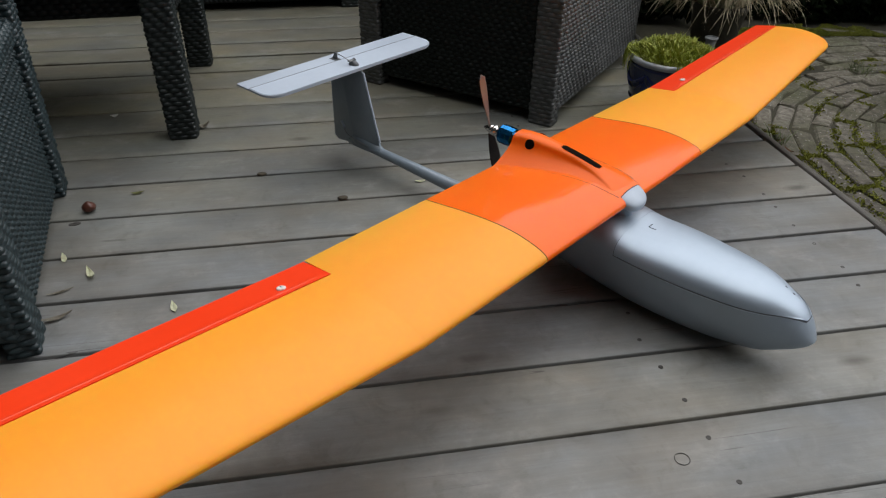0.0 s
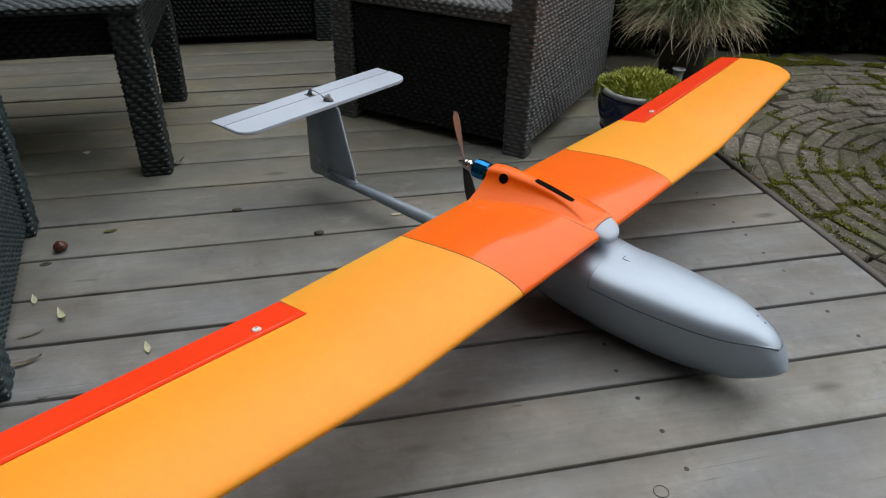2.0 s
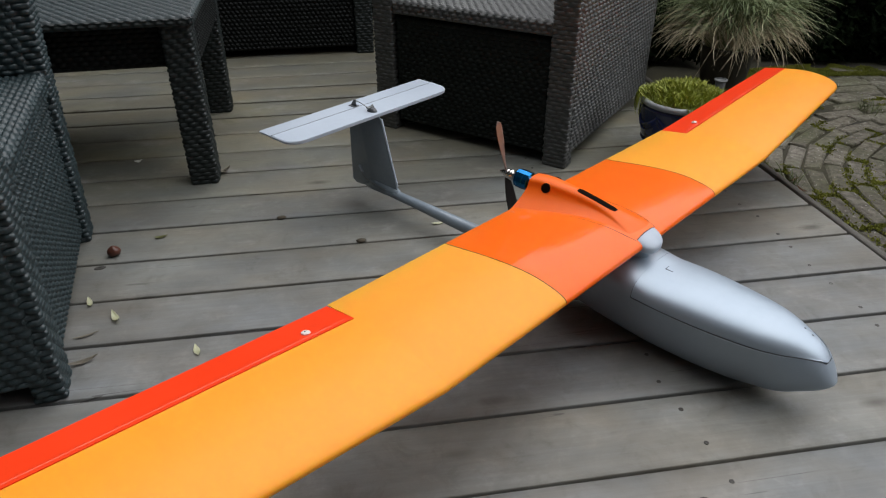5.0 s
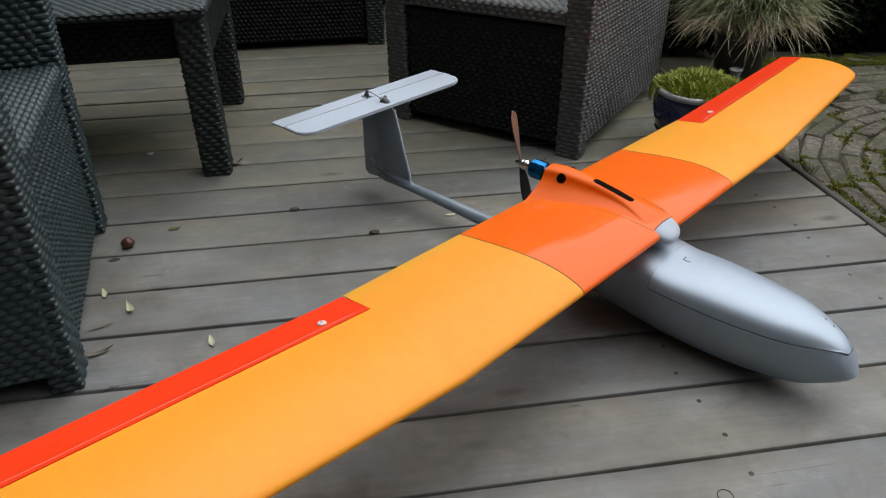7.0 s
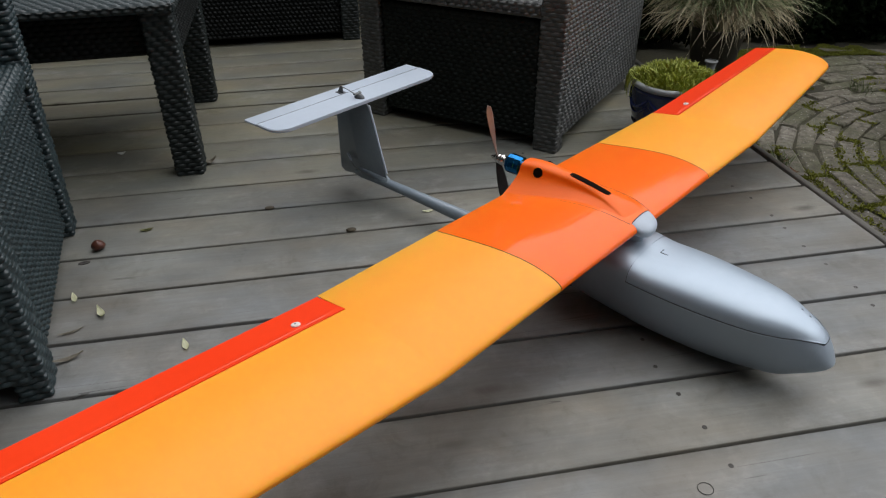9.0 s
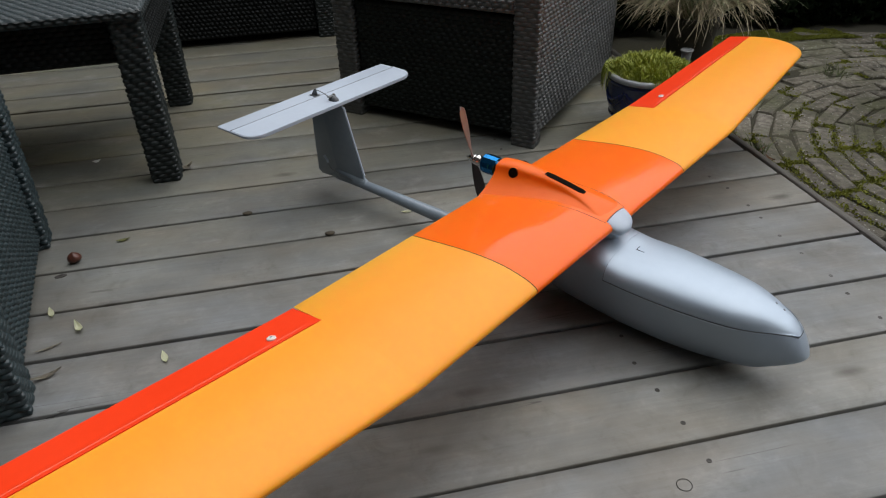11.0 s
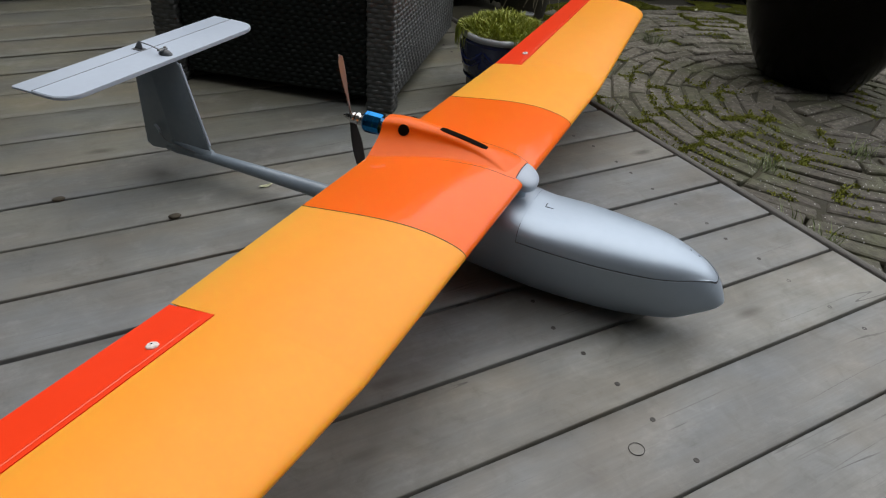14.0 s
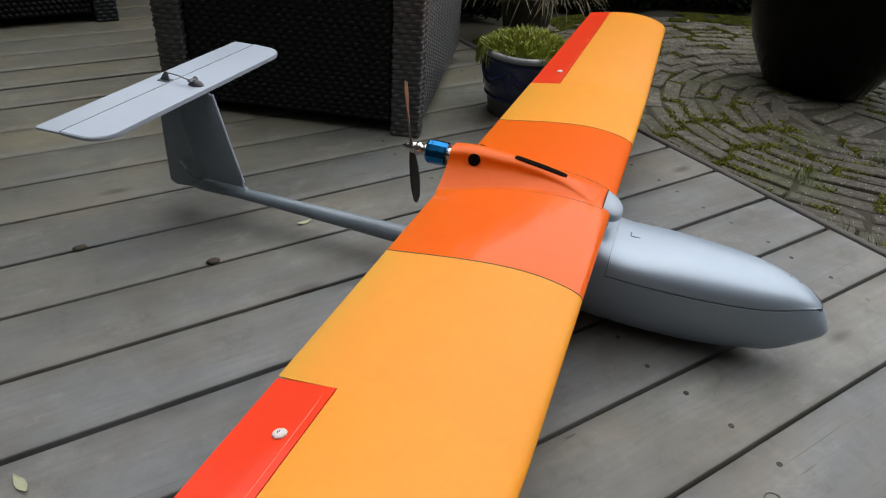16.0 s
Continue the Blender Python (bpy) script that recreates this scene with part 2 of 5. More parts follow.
    l.new(grain.outputs["Fac"], add.inputs[2])
    bp = n.new("ShaderNodeBump")
    bp.inputs["Strength"].default_value, bp.inputs["Distance"].default_value = 0.28, 0.0015
    l.new(add.outputs[0], bp.inputs["Height"])
    l.new(bp.outputs["Normal"], p.inputs["Normal"])
    return m


def paver_stone():
    m, n, l, p = nodes_of("worn_paver_stone")
    tc, info, geo = n.new("ShaderNodeTexCoord"), n.new("ShaderNodeObjectInfo"), n.new("ShaderNodeNewGeometry")
    pos = geo.outputs["Position"]
    big, small, grit = (n.new("ShaderNodeTexNoise") for _ in range(3))
    for t, s, d in ((big, 5, 4), (small, 60, 5), (grit, 420, 2)):
        t.inputs["Scale"].default_value, t.inputs["Detail"].default_value = s, d
        l.new(pos, t.inputs["Vector"])
    var = n.new("ShaderNodeMath")
    var.operation = "ADD"
    l.new(info.outputs["Random"], var.inputs[0])
    l.new(geo.outputs["Random Per Island"], var.inputs[1])
    fr = n.new("ShaderNodeMath")
    fr.operation = "FRACT"
    l.new(var.outputs[0], fr.inputs[0])
    r = n.new("ShaderNodeValToRGB")
    e = r.color_ramp.elements
    e[0].position, e[0].color = 0.0, (0.155, 0.14, 0.115, 1)
    e[1].position, e[1].color = 1.0, (0.245, 0.228, 0.195, 1)
    x = e.new(0.5)
    x.color = (0.208, 0.19, 0.15, 1)
    l.new(fr.outputs[0], r.inputs["Fac"])
    r2 = n.new("ShaderNodeValToRGB")
    e = r2.color_ramp.elements
    e[0].position, e[0].color = 0.32, (0.42, 0.4, 0.35, 1)
    e[1].position, e[1].color = 0.68, (1.3, 1.3, 1.27, 1)
    l.new(small.outputs["Fac"], r2.inputs["Fac"])
    mul = n.new("ShaderNodeMix")
    mul.data_type, mul.blend_type = "RGBA", "MULTIPLY"
    mul.inputs[0].default_value = 1.0
    l.new(r.outputs["Color"], mul.inputs[6])
    l.new(r2.outputs["Color"], mul.inputs[7])
    # brown dirt trodden into the setts on the south side, with a broken edge
    sep = n.new("ShaderNodeSeparateXYZ")
    l.new(pos, sep.inputs[0])
    edge = n.new("ShaderNodeMath")
    edge.operation = "MULTIPLY_ADD"
    edge.inputs[1].default_value = -1.1
    l.new(big.outputs["Fac"], edge.inputs[0])
    l.new(sep.outputs["Y"], edge.inputs[2])
    dr = n.new("ShaderNodeMapRange")
    dr.inputs["From Min"].default_value, dr.inputs["From Max"].default_value = 0.05, 0.72
    dr.inputs["To Min"].default_value, dr.inputs["To Max"].default_value = 0.9, 0.0
    l.new(edge.outputs[0], dr.inputs["Value"])
    dirt = n.new("ShaderNodeMix")
    dirt.data_type = "RGBA"
    dirt.inputs[7].default_value = (0.058, 0.049, 0.036, 1)
    l.new(dr.outputs["Result"], dirt.inputs[0])
    l.new(r.outputs["Color"], dirt.inputs[6])
    l.new(dirt.outputs[2], mul.inputs[6])
    moss = n.new("ShaderNodeValToRGB")
    moss.color_ramp.elements[0].position, moss.color_ramp.elements[1].position = 0.5, 0.68
    l.new(big.outputs["Fac"], moss.inputs["Fac"])
    mm = n.new("ShaderNodeMath")
    mm.operation = "MULTIPLY"
    l.new(moss.outputs["Color"], mm.inputs[0])
    l.new(small.outputs["Fac"], mm.inputs[1])
    mx = n.new("ShaderNodeMix")
    mx.data_type = "RGBA"
    mx.inputs[7].default_value = (0.085, 0.1, 0.03, 1)
    l.new(mm.outputs[0], mx.inputs[0])
    l.new(mul.outputs[2], mx.inputs[6])
    # soil and moss film spread over the stones in ragged patches
    film, fm, fo = n.new("ShaderNodeTexNoise"), n.new("ShaderNodeMapRange"), n.new("ShaderNodeMix")
    film.inputs["Scale"].default_value, film.inputs["Detail"].default_value, film.inputs["Roughness"].default_value = 13, 8, 0.7
    l.new(pos, film.inputs["Vector"])
    fm.inputs["From Min"].default_value, fm.inputs["From Max"].default_value, fm.inputs["To Max"].default_value = 0.47, 0.66, 0.75
    l.new(film.outputs["Fac"], fm.inputs["Value"])
    fo.data_type = "RGBA"
    fo.inputs[7].default_value = (0.07, 0.066, 0.038, 1)
    l.new(fm.outputs["Result"], fo.inputs[0])
    l.new(mx.outputs[2], fo.inputs[6])
    mx = fo
    sp = n.new("ShaderNodeTexVoronoi")
    sp.inputs["Scale"].default_value = 80
    l.new(pos, sp.inputs["Vector"])
    st = n.new("ShaderNodeMath")
    st.operation = "LESS_THAN"
    st.inputs[1].default_value = 0.13
    l.new(sp.outputs["Distance"], st.inputs[0])
    mx2 = n.new("ShaderNodeMix")
    mx2.data_type = "RGBA"
    mx2.inputs[7].default_value = (0.5, 0.49, 0.46, 1)
    l.new(st.outputs[0], mx2.inputs[0])
    l.new(mx.outputs[2], mx2.inputs[6])
    l.new(mx2.outputs[2], p.inputs["Base Color"])
    p.inputs["Roughness"].default_value = 0.72
    add = n.new("ShaderNodeMath")
    add.operation = "MULTIPLY_ADD"
    add.inputs[1].default_value = 0.5
    l.new(grit.outputs["Fac"], add.inputs[0])
    l.new(small.outputs["Fac"], add.inputs[2])
    bp = n.new("ShaderNodeBump")
    bp.inputs["Strength"].default_value, bp.inputs["Distance"].default_value = 0.8, 0.004
    l.new(add.outputs[0], bp.inputs["Height"])
    l.new(bp.outputs["Normal"], p.inputs["Normal"])
    return m


def knot_wood():
    """Dark knot with rings round its middle."""
    m, n, l, p = nodes_of("wood_knot")
    tc, wave, ramp = n.new("ShaderNodeTexCoord"), n.new("ShaderNodeTexWave"), n.new("ShaderNodeValToRGB")
    wave.wave_type, wave.rings_direction = "RINGS", "SPHERICAL"
    wave.inputs["Scale"].default_value, wave.inputs["Distortion"].default_value, wave.inputs["Detail"].default_value = 24, 9, 4
    l.new(tc.outputs["Object"], wave.inputs["Vector"])
    ramp.color_ramp.elements[0].color, ramp.color_ramp.elements[1].color = (0.014, 0.012, 0.01, 1), (0.05, 0.046, 0.04, 1)
    l.new(wave.outputs["Fac"], ramp.inputs["Fac"])
    l.new(ramp.outputs["Color"], p.inputs["Base Color"])
    p.inputs["Roughness"].default_value = 0.75
    return m


KNOT = knot_wood()
WOOD = weathered_wood()
PAVER = paver_stone()
EDGING = surface("weathered_edging", (0.055, 0.05, 0.042), (0.105, 0.098, 0.085), 6, 0.7, bump=0.6, stretch=(8, 1, 8))
SOIL = surface("mossy_soil", (0.026, 0.023, 0.017), (0.06, 0.056, 0.03), 5, 0.95, bump=1.0, bump_scale=120, fine=0.3)
EARTH = surface("bare_earth", (0.03, 0.024, 0.017), (0.07, 0.055, 0.038), 9, 0.95, bump=1.0, bump_scale=90)
WALL = surface("dull_render", (0.04, 0.037, 0.034), (0.06, 0.056, 0.05), 3, 0.9, bump=0.5)
# weave of the armchair's front panel, its shade put into the colour
RATTAN_FRONT_SHADE = surface("front_shaded_resin_weave", (0.0035, 0.0058, 0.0048), (0.009, 0.0135, 0.011), 30, 0.5, bump=0.12, bump_scale=500, rough_var=0.08, spec=0.22)
# three darker copies of the anthracite weave, shade put into their colours
RATTAN_SHADE = surface("shaded_resin_weave", (0.0045, 0.0078, 0.0076), (0.0125, 0.0195, 0.0188), 30, 0.5, bump=0.12, bump_scale=500, rough_var=0.08)
RATTAN_BLUE_SHADE = surface("blue_shaded_resin_weave", (0.0085, 0.017, 0.0195), (0.021, 0.038, 0.042), 30, 0.46, bump=0.12, bump_scale=500, rough_var=0.08, spec=0.6)
RATTAN_DEEP_SHADE = surface("deep_shaded_resin_weave", (0.003, 0.0042, 0.004), (0.008, 0.0098, 0.0092), 30, 0.55, bump=0.12, bump_scale=500, spec=0.2)
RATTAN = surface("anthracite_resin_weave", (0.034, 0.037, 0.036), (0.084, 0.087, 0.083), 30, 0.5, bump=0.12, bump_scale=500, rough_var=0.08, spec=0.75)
DARK_RESIN = surface("dark_resin", (0.005, 0.0055, 0.006), (0.009, 0.0095, 0.01), 14, 0.6, bump=0.2)
FILM_LIGHT = surface("light_orange_film", (0.88, 0.315, 0.014), (0.92, 0.342, 0.019), 3, 0.46, bump=0.05, bump_scale=55, rough_var=0.05, spec=0.34)
FILM_DARK = surface("deep_orange_gloss_film", (0.89, 0.128, 0.002), (0.93, 0.142, 0.003), 3, 0.4, bump=0.012, bump_scale=24, rough_var=0.04, coat=0.38, spec=0.08)
FILM_RED = surface("red_gloss_film", (0.84, 0.044, 0.008), (0.89, 0.052, 0.011), 5, 0.35, bump=0.03, bump_scale=60, rough_var=0.05, coat=0.3, spec=0.12)
for film, share in ((FILM_LIGHT, 0.4), (FILM_DARK, 0.25)):
    # light sinks into the foam under the thin film
    skin = next(x for x in film.node_tree.nodes if x.type == "BSDF_PRINCIPLED")
    skin.inputs["Subsurface Weight"].default_value = share
    skin.inputs["Subsurface Radius"].default_value = (1.0, 0.3, 0.03)
    skin.inputs["Subsurface Scale"].default_value = 0.02
TAPE = surface("glossy_red_hinge_tape", (0.9, 0.1, 0.04), (0.94, 0.13, 0.06), 20, 0.25, coat=0.6)
PLASTIC_ORANGE = surface("orange_painted_fairing", (0.86, 0.125, 0.004), (0.9, 0.145, 0.006), 6, 0.4, bump=0.03, bump_scale=300, coat=0.04, spec=0.22)
GREY_PAINT = surface("silver_grey_paint", (0.33, 0.395, 0.465), (0.375, 0.44, 0.51), 6, 0.43, metal=0.42, bump=0.05, bump_scale=260, rough_var=0.06, coat=0.1)
GREY_FOAM = surface("grey_painted_balsa", (0.4, 0.455, 0.53), (0.45, 0.51, 0.585), 8, 0.42, bump=0.08, bump_scale=140)
GREY_DARK = surface("darker_grey_paint", (0.18, 0.22, 0.258), (0.23, 0.275, 0.315), 9, 0.32, bump=0.08, bump_scale=150, coat=0.15)
FINE_SEAM = surface("grey_seam", (0.05, 0.055, 0.06), (0.09, 0.095, 0.1), 30, 0.8)
# shaded copy of PROP for the lower blade
SHADED_BLADE = surface("shaded_blade", (0.018, 0.016, 0.015), (0.035, 0.031, 0.028), 25, 0.4)
SEAM = surface("dark_seam", (0.012, 0.012, 0.013), (0.02, 0.02, 0.02), 30, 0.8)
# near-black that paints the shade inside openings
HOLE_SHADE = surface("painted_hole_shade", (0.004, 0.003, 0.002), (0.008, 0.005, 0.004), 30, 1.0, spec=0.05)
CHIP = surface("white_chip", (0.8, 0.8, 0.76), (0.9, 0.9, 0.86), 60, 0.6)
WHITE_PAD = surface("white_plastic_pad", (0.55, 0.45, 0.4), (0.78, 0.74, 0.7), 90, 0.4)
BLUE_ANOD = surface("blue_anodised_metal", (0.01, 0.12, 0.3), (0.015, 0.17, 0.4), 20, 0.18, metal=1.0, rough_var=0.04)
STEEL = surface("bright_steel", (0.55, 0.54, 0.52), (0.7, 0.69, 0.67), 40, 0.2, metal=1.0)
DULL_STEEL = surface("dull_wire", (0.22, 0.22, 0.22), (0.32, 0.32, 0.32), 60, 0.4, metal=0.8)
SERVO = surface("dark_servo_plastic", (0.06, 0.065, 0.07), (0.1, 0.105, 0.11), 60, 0.45)
PROP = surface("brown_grey_blade", (0.16, 0.105, 0.085), (0.22, 0.15, 0.125), 25, 0.35, stretch=(1, 1, 5))
GLAZE_BLUE = surface("blue_grey_salt_glaze", (0.018, 0.026, 0.07), (0.042, 0.056, 0.11), 14, 0.22, bump=0.15, bump_scale=70, coat=0.4)
GLAZE_COBALT = surface("cobalt_decoration", (0.008, 0.014, 0.075), (0.014, 0.028, 0.13), 30, 0.2, coat=0.4)
GLAZE_BASE = surface("grey_stoneware", (0.1, 0.098, 0.09), (0.15, 0.145, 0.135), 18, 0.5, bump=0.3)
GLAZE_RIM = surface("pale_glazed_rim", (0.34, 0.36, 0.38), (0.45, 0.46, 0.47), 14, 0.3)
GLAZE_BLACK = surface("black_glaze", (0.0015, 0.0014, 0.0015), (0.003, 0.0025, 0.0025), 8, 0.2, bump=0.03, spec=0.12)
TERRA = surface("dark_clay_pot", (0.03, 0.028, 0.02), (0.065, 0.06, 0.042), 8, 0.7, bump=0.5)
SEDUM = surface("yellow_green_sedum", (0.16, 0.2, 0.022), (0.4, 0.43, 0.06), 45, 0.55, fine=0.5)
GRASS_GREEN = surface("green_grass_blade", (0.1, 0.145, 0.05), (0.25, 0.29, 0.13), 12, 0.55)
GRASS_DRY = surface("dry_grass_blade", (0.45, 0.37, 0.22), (0.66, 0.58, 0.4), 15, 0.6)
# leaf and twig colours near black: the hedge's shade is painted in
HEDGE_LEAF = surface("shaded_ivy_leaf", (0.003, 0.0065, 0.0024), (0.0075, 0.0145, 0.0045), 9, 0.8, spec=0.06)
TWIG = surface("shaded_twig", (0.008, 0.007, 0.005), (0.016, 0.013, 0.009), 20, 0.95)
MOSS = surface("green_moss", (0.11, 0.122, 0.012), (0.25, 0.265, 0.03), 26, 0.95, bump=1.0, bump_scale=400)
PALE_LEAF = surface("pale_fallen_leaf", (0.62, 0.63, 0.42), (0.8, 0.8, 0.6), 60, 0.6)
GREY_LEAF = surface("dry_grey_leaf", (0.2, 0.18, 0.14), (0.32, 0.29, 0.23), 60, 0.7)
DEAD_LEAF = surface("dry_brown_leaf", (0.12, 0.06, 0.03), (0.22, 0.12, 0.06), 60, 0.7)
OLIVE_LEAF = surface("olive_fallen_leaf", (0.12, 0.13, 0.04), (0.2, 0.2, 0.07), 60, 0.6)
YELLOW_LEAF = surface("yellow_fallen_leaf", (0.5, 0.38, 0.03), (0.62, 0.5, 0.06), 60, 0.6)
NUT = surface("brown_nutshell", (0.05, 0.016, 0.01), (0.1, 0.032, 0.018), 60, 0.35)
DEBRIS = surface("brown_debris", (0.04, 0.032, 0.022), (0.09, 0.075, 0.05), 80, 0.9)
SCREW = surface("weathered_screw", (0.03, 0.027, 0.024), (0.06, 0.055, 0.048), 200, 0.7)
CLEAR = surface("cloudy_plastic", (0.16, 0.17, 0.17), (0.24, 0.25, 0.25), 30, 0.25)


# ---------- large structure ----------
GROUND_Z = -0.055      # joints and soil below the pavers
EDGE_X = 1.145         # where the deck ends
RING = (1.92, 0.68)    # the middle of the ring paving

bm = bmesh.new()
# one sheet to the horizon, finer near the place
xs = [-60, -12, -4, -2.6] + [1.2 + 0.12 * i for i in range(24)] + [5, 9, 20, 60]
ys = [-60, -12, -4] + [-1.6 + 0.14 * i for i in range(34)] + [4, 6, 12, 60]
grid = [[bm.verts.new((x, y, GROUND_Z + 0.0005 + (0.003 * noise.noise((x * 5, y * 5, 0)) if x > 1.2 else -0.06 if x > -2.7 else 0.0))) for x in xs] for y in ys]
for a, b in zip(grid, grid[1:]):
    for i in range(len(xs) - 1):
        bm.faces.new((a[i], a[i + 1], b[i + 1], b[i]))
single("ground", bm, SOIL, "dark mossy soil under the deck and the paving", "ground", kind="structure", smooth=True)

# unseen dark walls, added and sized to keep low skylight off the deck
for nm, lo, hi in (("wall_south", (-3.2, -2.0, -0.15), (2.2, -1.75, 6.5)), ("wall_west", (-3.2, -1.745, -0.15), (-2.95, 4.0, 6.5)), ("wall_south_garden", (2.205, -3.4, -0.15), (6.2, -3.15, 3.2)), ("wall_east_garden", (5.95, -3.145, -0.15), (6.2, 1.6, 1.6))):
    bm = bmesh.new()
    box(bm, lo, hi)
    single(nm, bm, WALL, "unseen plain rendered wall added to hold back light", "wall", kind="structure")


def leafy(points, size, seed, lean=0.6):
    """Many small folded leaves at the given places, as one mesh."""
    rnd = np.random.RandomState(seed)
    verts, faces = [], []
    for (x, y, z) in points:
        s = size * (0.6 + 0.8 * rnd.rand())
        d = Vector(rnd.normal(size=3) + np.array([0, -0.7, 0.35])).normalized()
        side = d.cross(Vector((0, 0, 1)))
        side = side.normalized() if side.length > 0.1 else Vector((1, 0, 0))
        up = side.cross(d)
        a = rnd.rand() * 6.28
        u, w = math.cos(a) * side + math.sin(a) * up, -math.sin(a) * side + math.cos(a) * up
        c, k = Vector((x, y, z)), len(verts)
        verts += [c - u * s, c + w * s * 0.55 - d * s * 0.2 - u * 0.15 * s, c + u * s, c - w * s * 0.55 - d * s * 0.2 - u * 0.15 * s, c + d * 0.02 * s]
        faces += [(k, k + 1, k + 4), (k + 1, k + 2, k + 4), (k + 2, k + 3, k + 4), (k + 3, k, k + 4)]
    me = bpy.data.meshes.new("leaves")
    me.from_pydata([tuple(v) for v in verts], [], faces)
    return me


def hedge(name, x0, y0, x1, y1, height, depth, count, seed, label):
    rnd = np.random.RandomState(seed)
    ob = thing(name, label, "hedge", pose(0, 0, 0))
    d = Vector((x1 - x0, y1 - y0, 0))
    nrm = Vector((d.y, -d.x, 0)).normalized()       # towards the deck
    pts = []
    for _ in range(count):
        t, z = rnd.rand(), rnd.rand() ** 1.25
        bulge = 0.12 * noise.noise((t * d.length * 2.2, z * 3.1, seed)) + 0.05 * noise.noise((t * d.length * 7, z * 8, seed))
        p = Vector((x0, y0, 0)) + d * t + nrm * (bulge - 0.14 * rnd.rand() ** 2 + 0.06 * (1 - z))
        top = height * (1 + 0.1 * noise.noise((t * d.length * 1.7, 9, seed)))
        pts.append((p.x, p.y, GROUND_Z + 0.03 + z * top))
    part("leaves", leafy(pts, 0.019, seed), HEDGE_LEAF, ob, "small green leaves with shade in their colour")
    # solid dark box standing for the shaded inside of the hedge
    bm = bmesh.new()
    ang = math.atan2(d.y, d.x)
    m = pose(x0, y0, 0, 0, 0, math.degrees(ang))
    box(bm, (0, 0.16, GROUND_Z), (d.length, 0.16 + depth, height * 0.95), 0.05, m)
    part("dense_core", bm, TWIG, ob, "solid core with the hedge's inner shade painted on")
    for i in range(int(d.length / 0.22)):
        bm = bmesh.new()
        t = (i + 0.3 + 0.4 * rnd.rand()) * 0.22
        b = Vector((x0, y0, GROUND_Z)) + d.normalized() * t - nrm * (0.02 + 0.06 * rnd.rand())
        tube(bm, [b, b + Vector((0.03 * rnd.normal(), 0.02 * rnd.normal(), 0.3)), b + Vector((0.06 * rnd.normal(), 0.03 * rnd.normal(), 0.7))], [0.011, 0.008, 0.004], 6)
        part("stem", bm, TWIG, ob)
    return ob


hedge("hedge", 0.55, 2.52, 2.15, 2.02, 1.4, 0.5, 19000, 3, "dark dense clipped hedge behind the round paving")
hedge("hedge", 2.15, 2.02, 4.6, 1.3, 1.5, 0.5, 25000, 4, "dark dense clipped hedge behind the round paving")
# shrubs added where only a dark shaded gap lies behind the armchair
hedge("hedge", 0.72, 2.3, 1.55, 2.02, 0.9, 0.25, 7000, 6, "low dark shrubs added to fill the shaded gap between the armchair and the grass pot")
# unseen hedges: the left shades the deck, the right darkens the wing's reflection
hedge("hedge", -2.9, 3.3, -0.6, 3.16, 2.9, 0.5, 9000, 8, "unseen tall hedge added behind the resin wicker sofa for shade")
hedge("hedge", -0.6, 3.16, 1.0, 3.05, 1.85, 0.5, 5000, 5, "unseen dark hedge added behind the resin wicker sofa")

# ---------- the model aeroplane ----------
plane = thing("model_aeroplane", "orange-winged grey radio-controlled model aeroplane resting on the deck", "model aeroplane", pose(0.4736, 0.366, 0, 0, 0, -52.3))
KINK, RISE, LEAN = 0.525, 0.112, 0.028
UPPER = [(0.0, 0.0), (0.003, 0.0105), (0.009, 0.0185), (0.03, 0.0335), (0.07, 0.0495), (0.13, 0.064), (0.22, 0.078), (0.33, 0.083), (0.46, 0.077), (0.6, 0.062), (0.72, 0.045), (0.745, 0.041), (0.86, 0.023), (0.94, 0.010), (1.0, 0.002)]
LOWER = [(1.0, -0.002), (0.9, -0.006), (0.7, -0.014), (0.45, -0.022), (0.2, -0.04), (0.08, -0.043), (0.03, -0.0375), (0.01, -0.027), (0.003, -0.0155)]


def refined(table, n):
    """The table with n points, drawn through by a smooth curve, closer together at its steep end."""
    px, pz = [math.sqrt(x) for x, _ in table], [z for _, z in table]
    slope = np.gradient(pz, px)
    out = []
    for t in spread(px[0], px[-1], n):
        i = min(max(int(np.searchsorted(px, t)) - 1, 0), len(px) - 2)
        h = px[i + 1] - px[i]
        k = (t - px[i]) / h
        z = (2 * k ** 3 - 3 * k * k + 1) * pz[i] + (k ** 3 - 2 * k * k + k) * h * slope[i] + (3 * k * k - 2 * k ** 3) * pz[i + 1] + (k ** 3 - k * k) * h * slope[i + 1]
        out.append((t * t, z))
    return out


UPPER = refined(UPPER, 36)


def wing_z(v):
    return 0.1925 - LEAN * v + max(0.0, abs(v) - KINK) * RISE


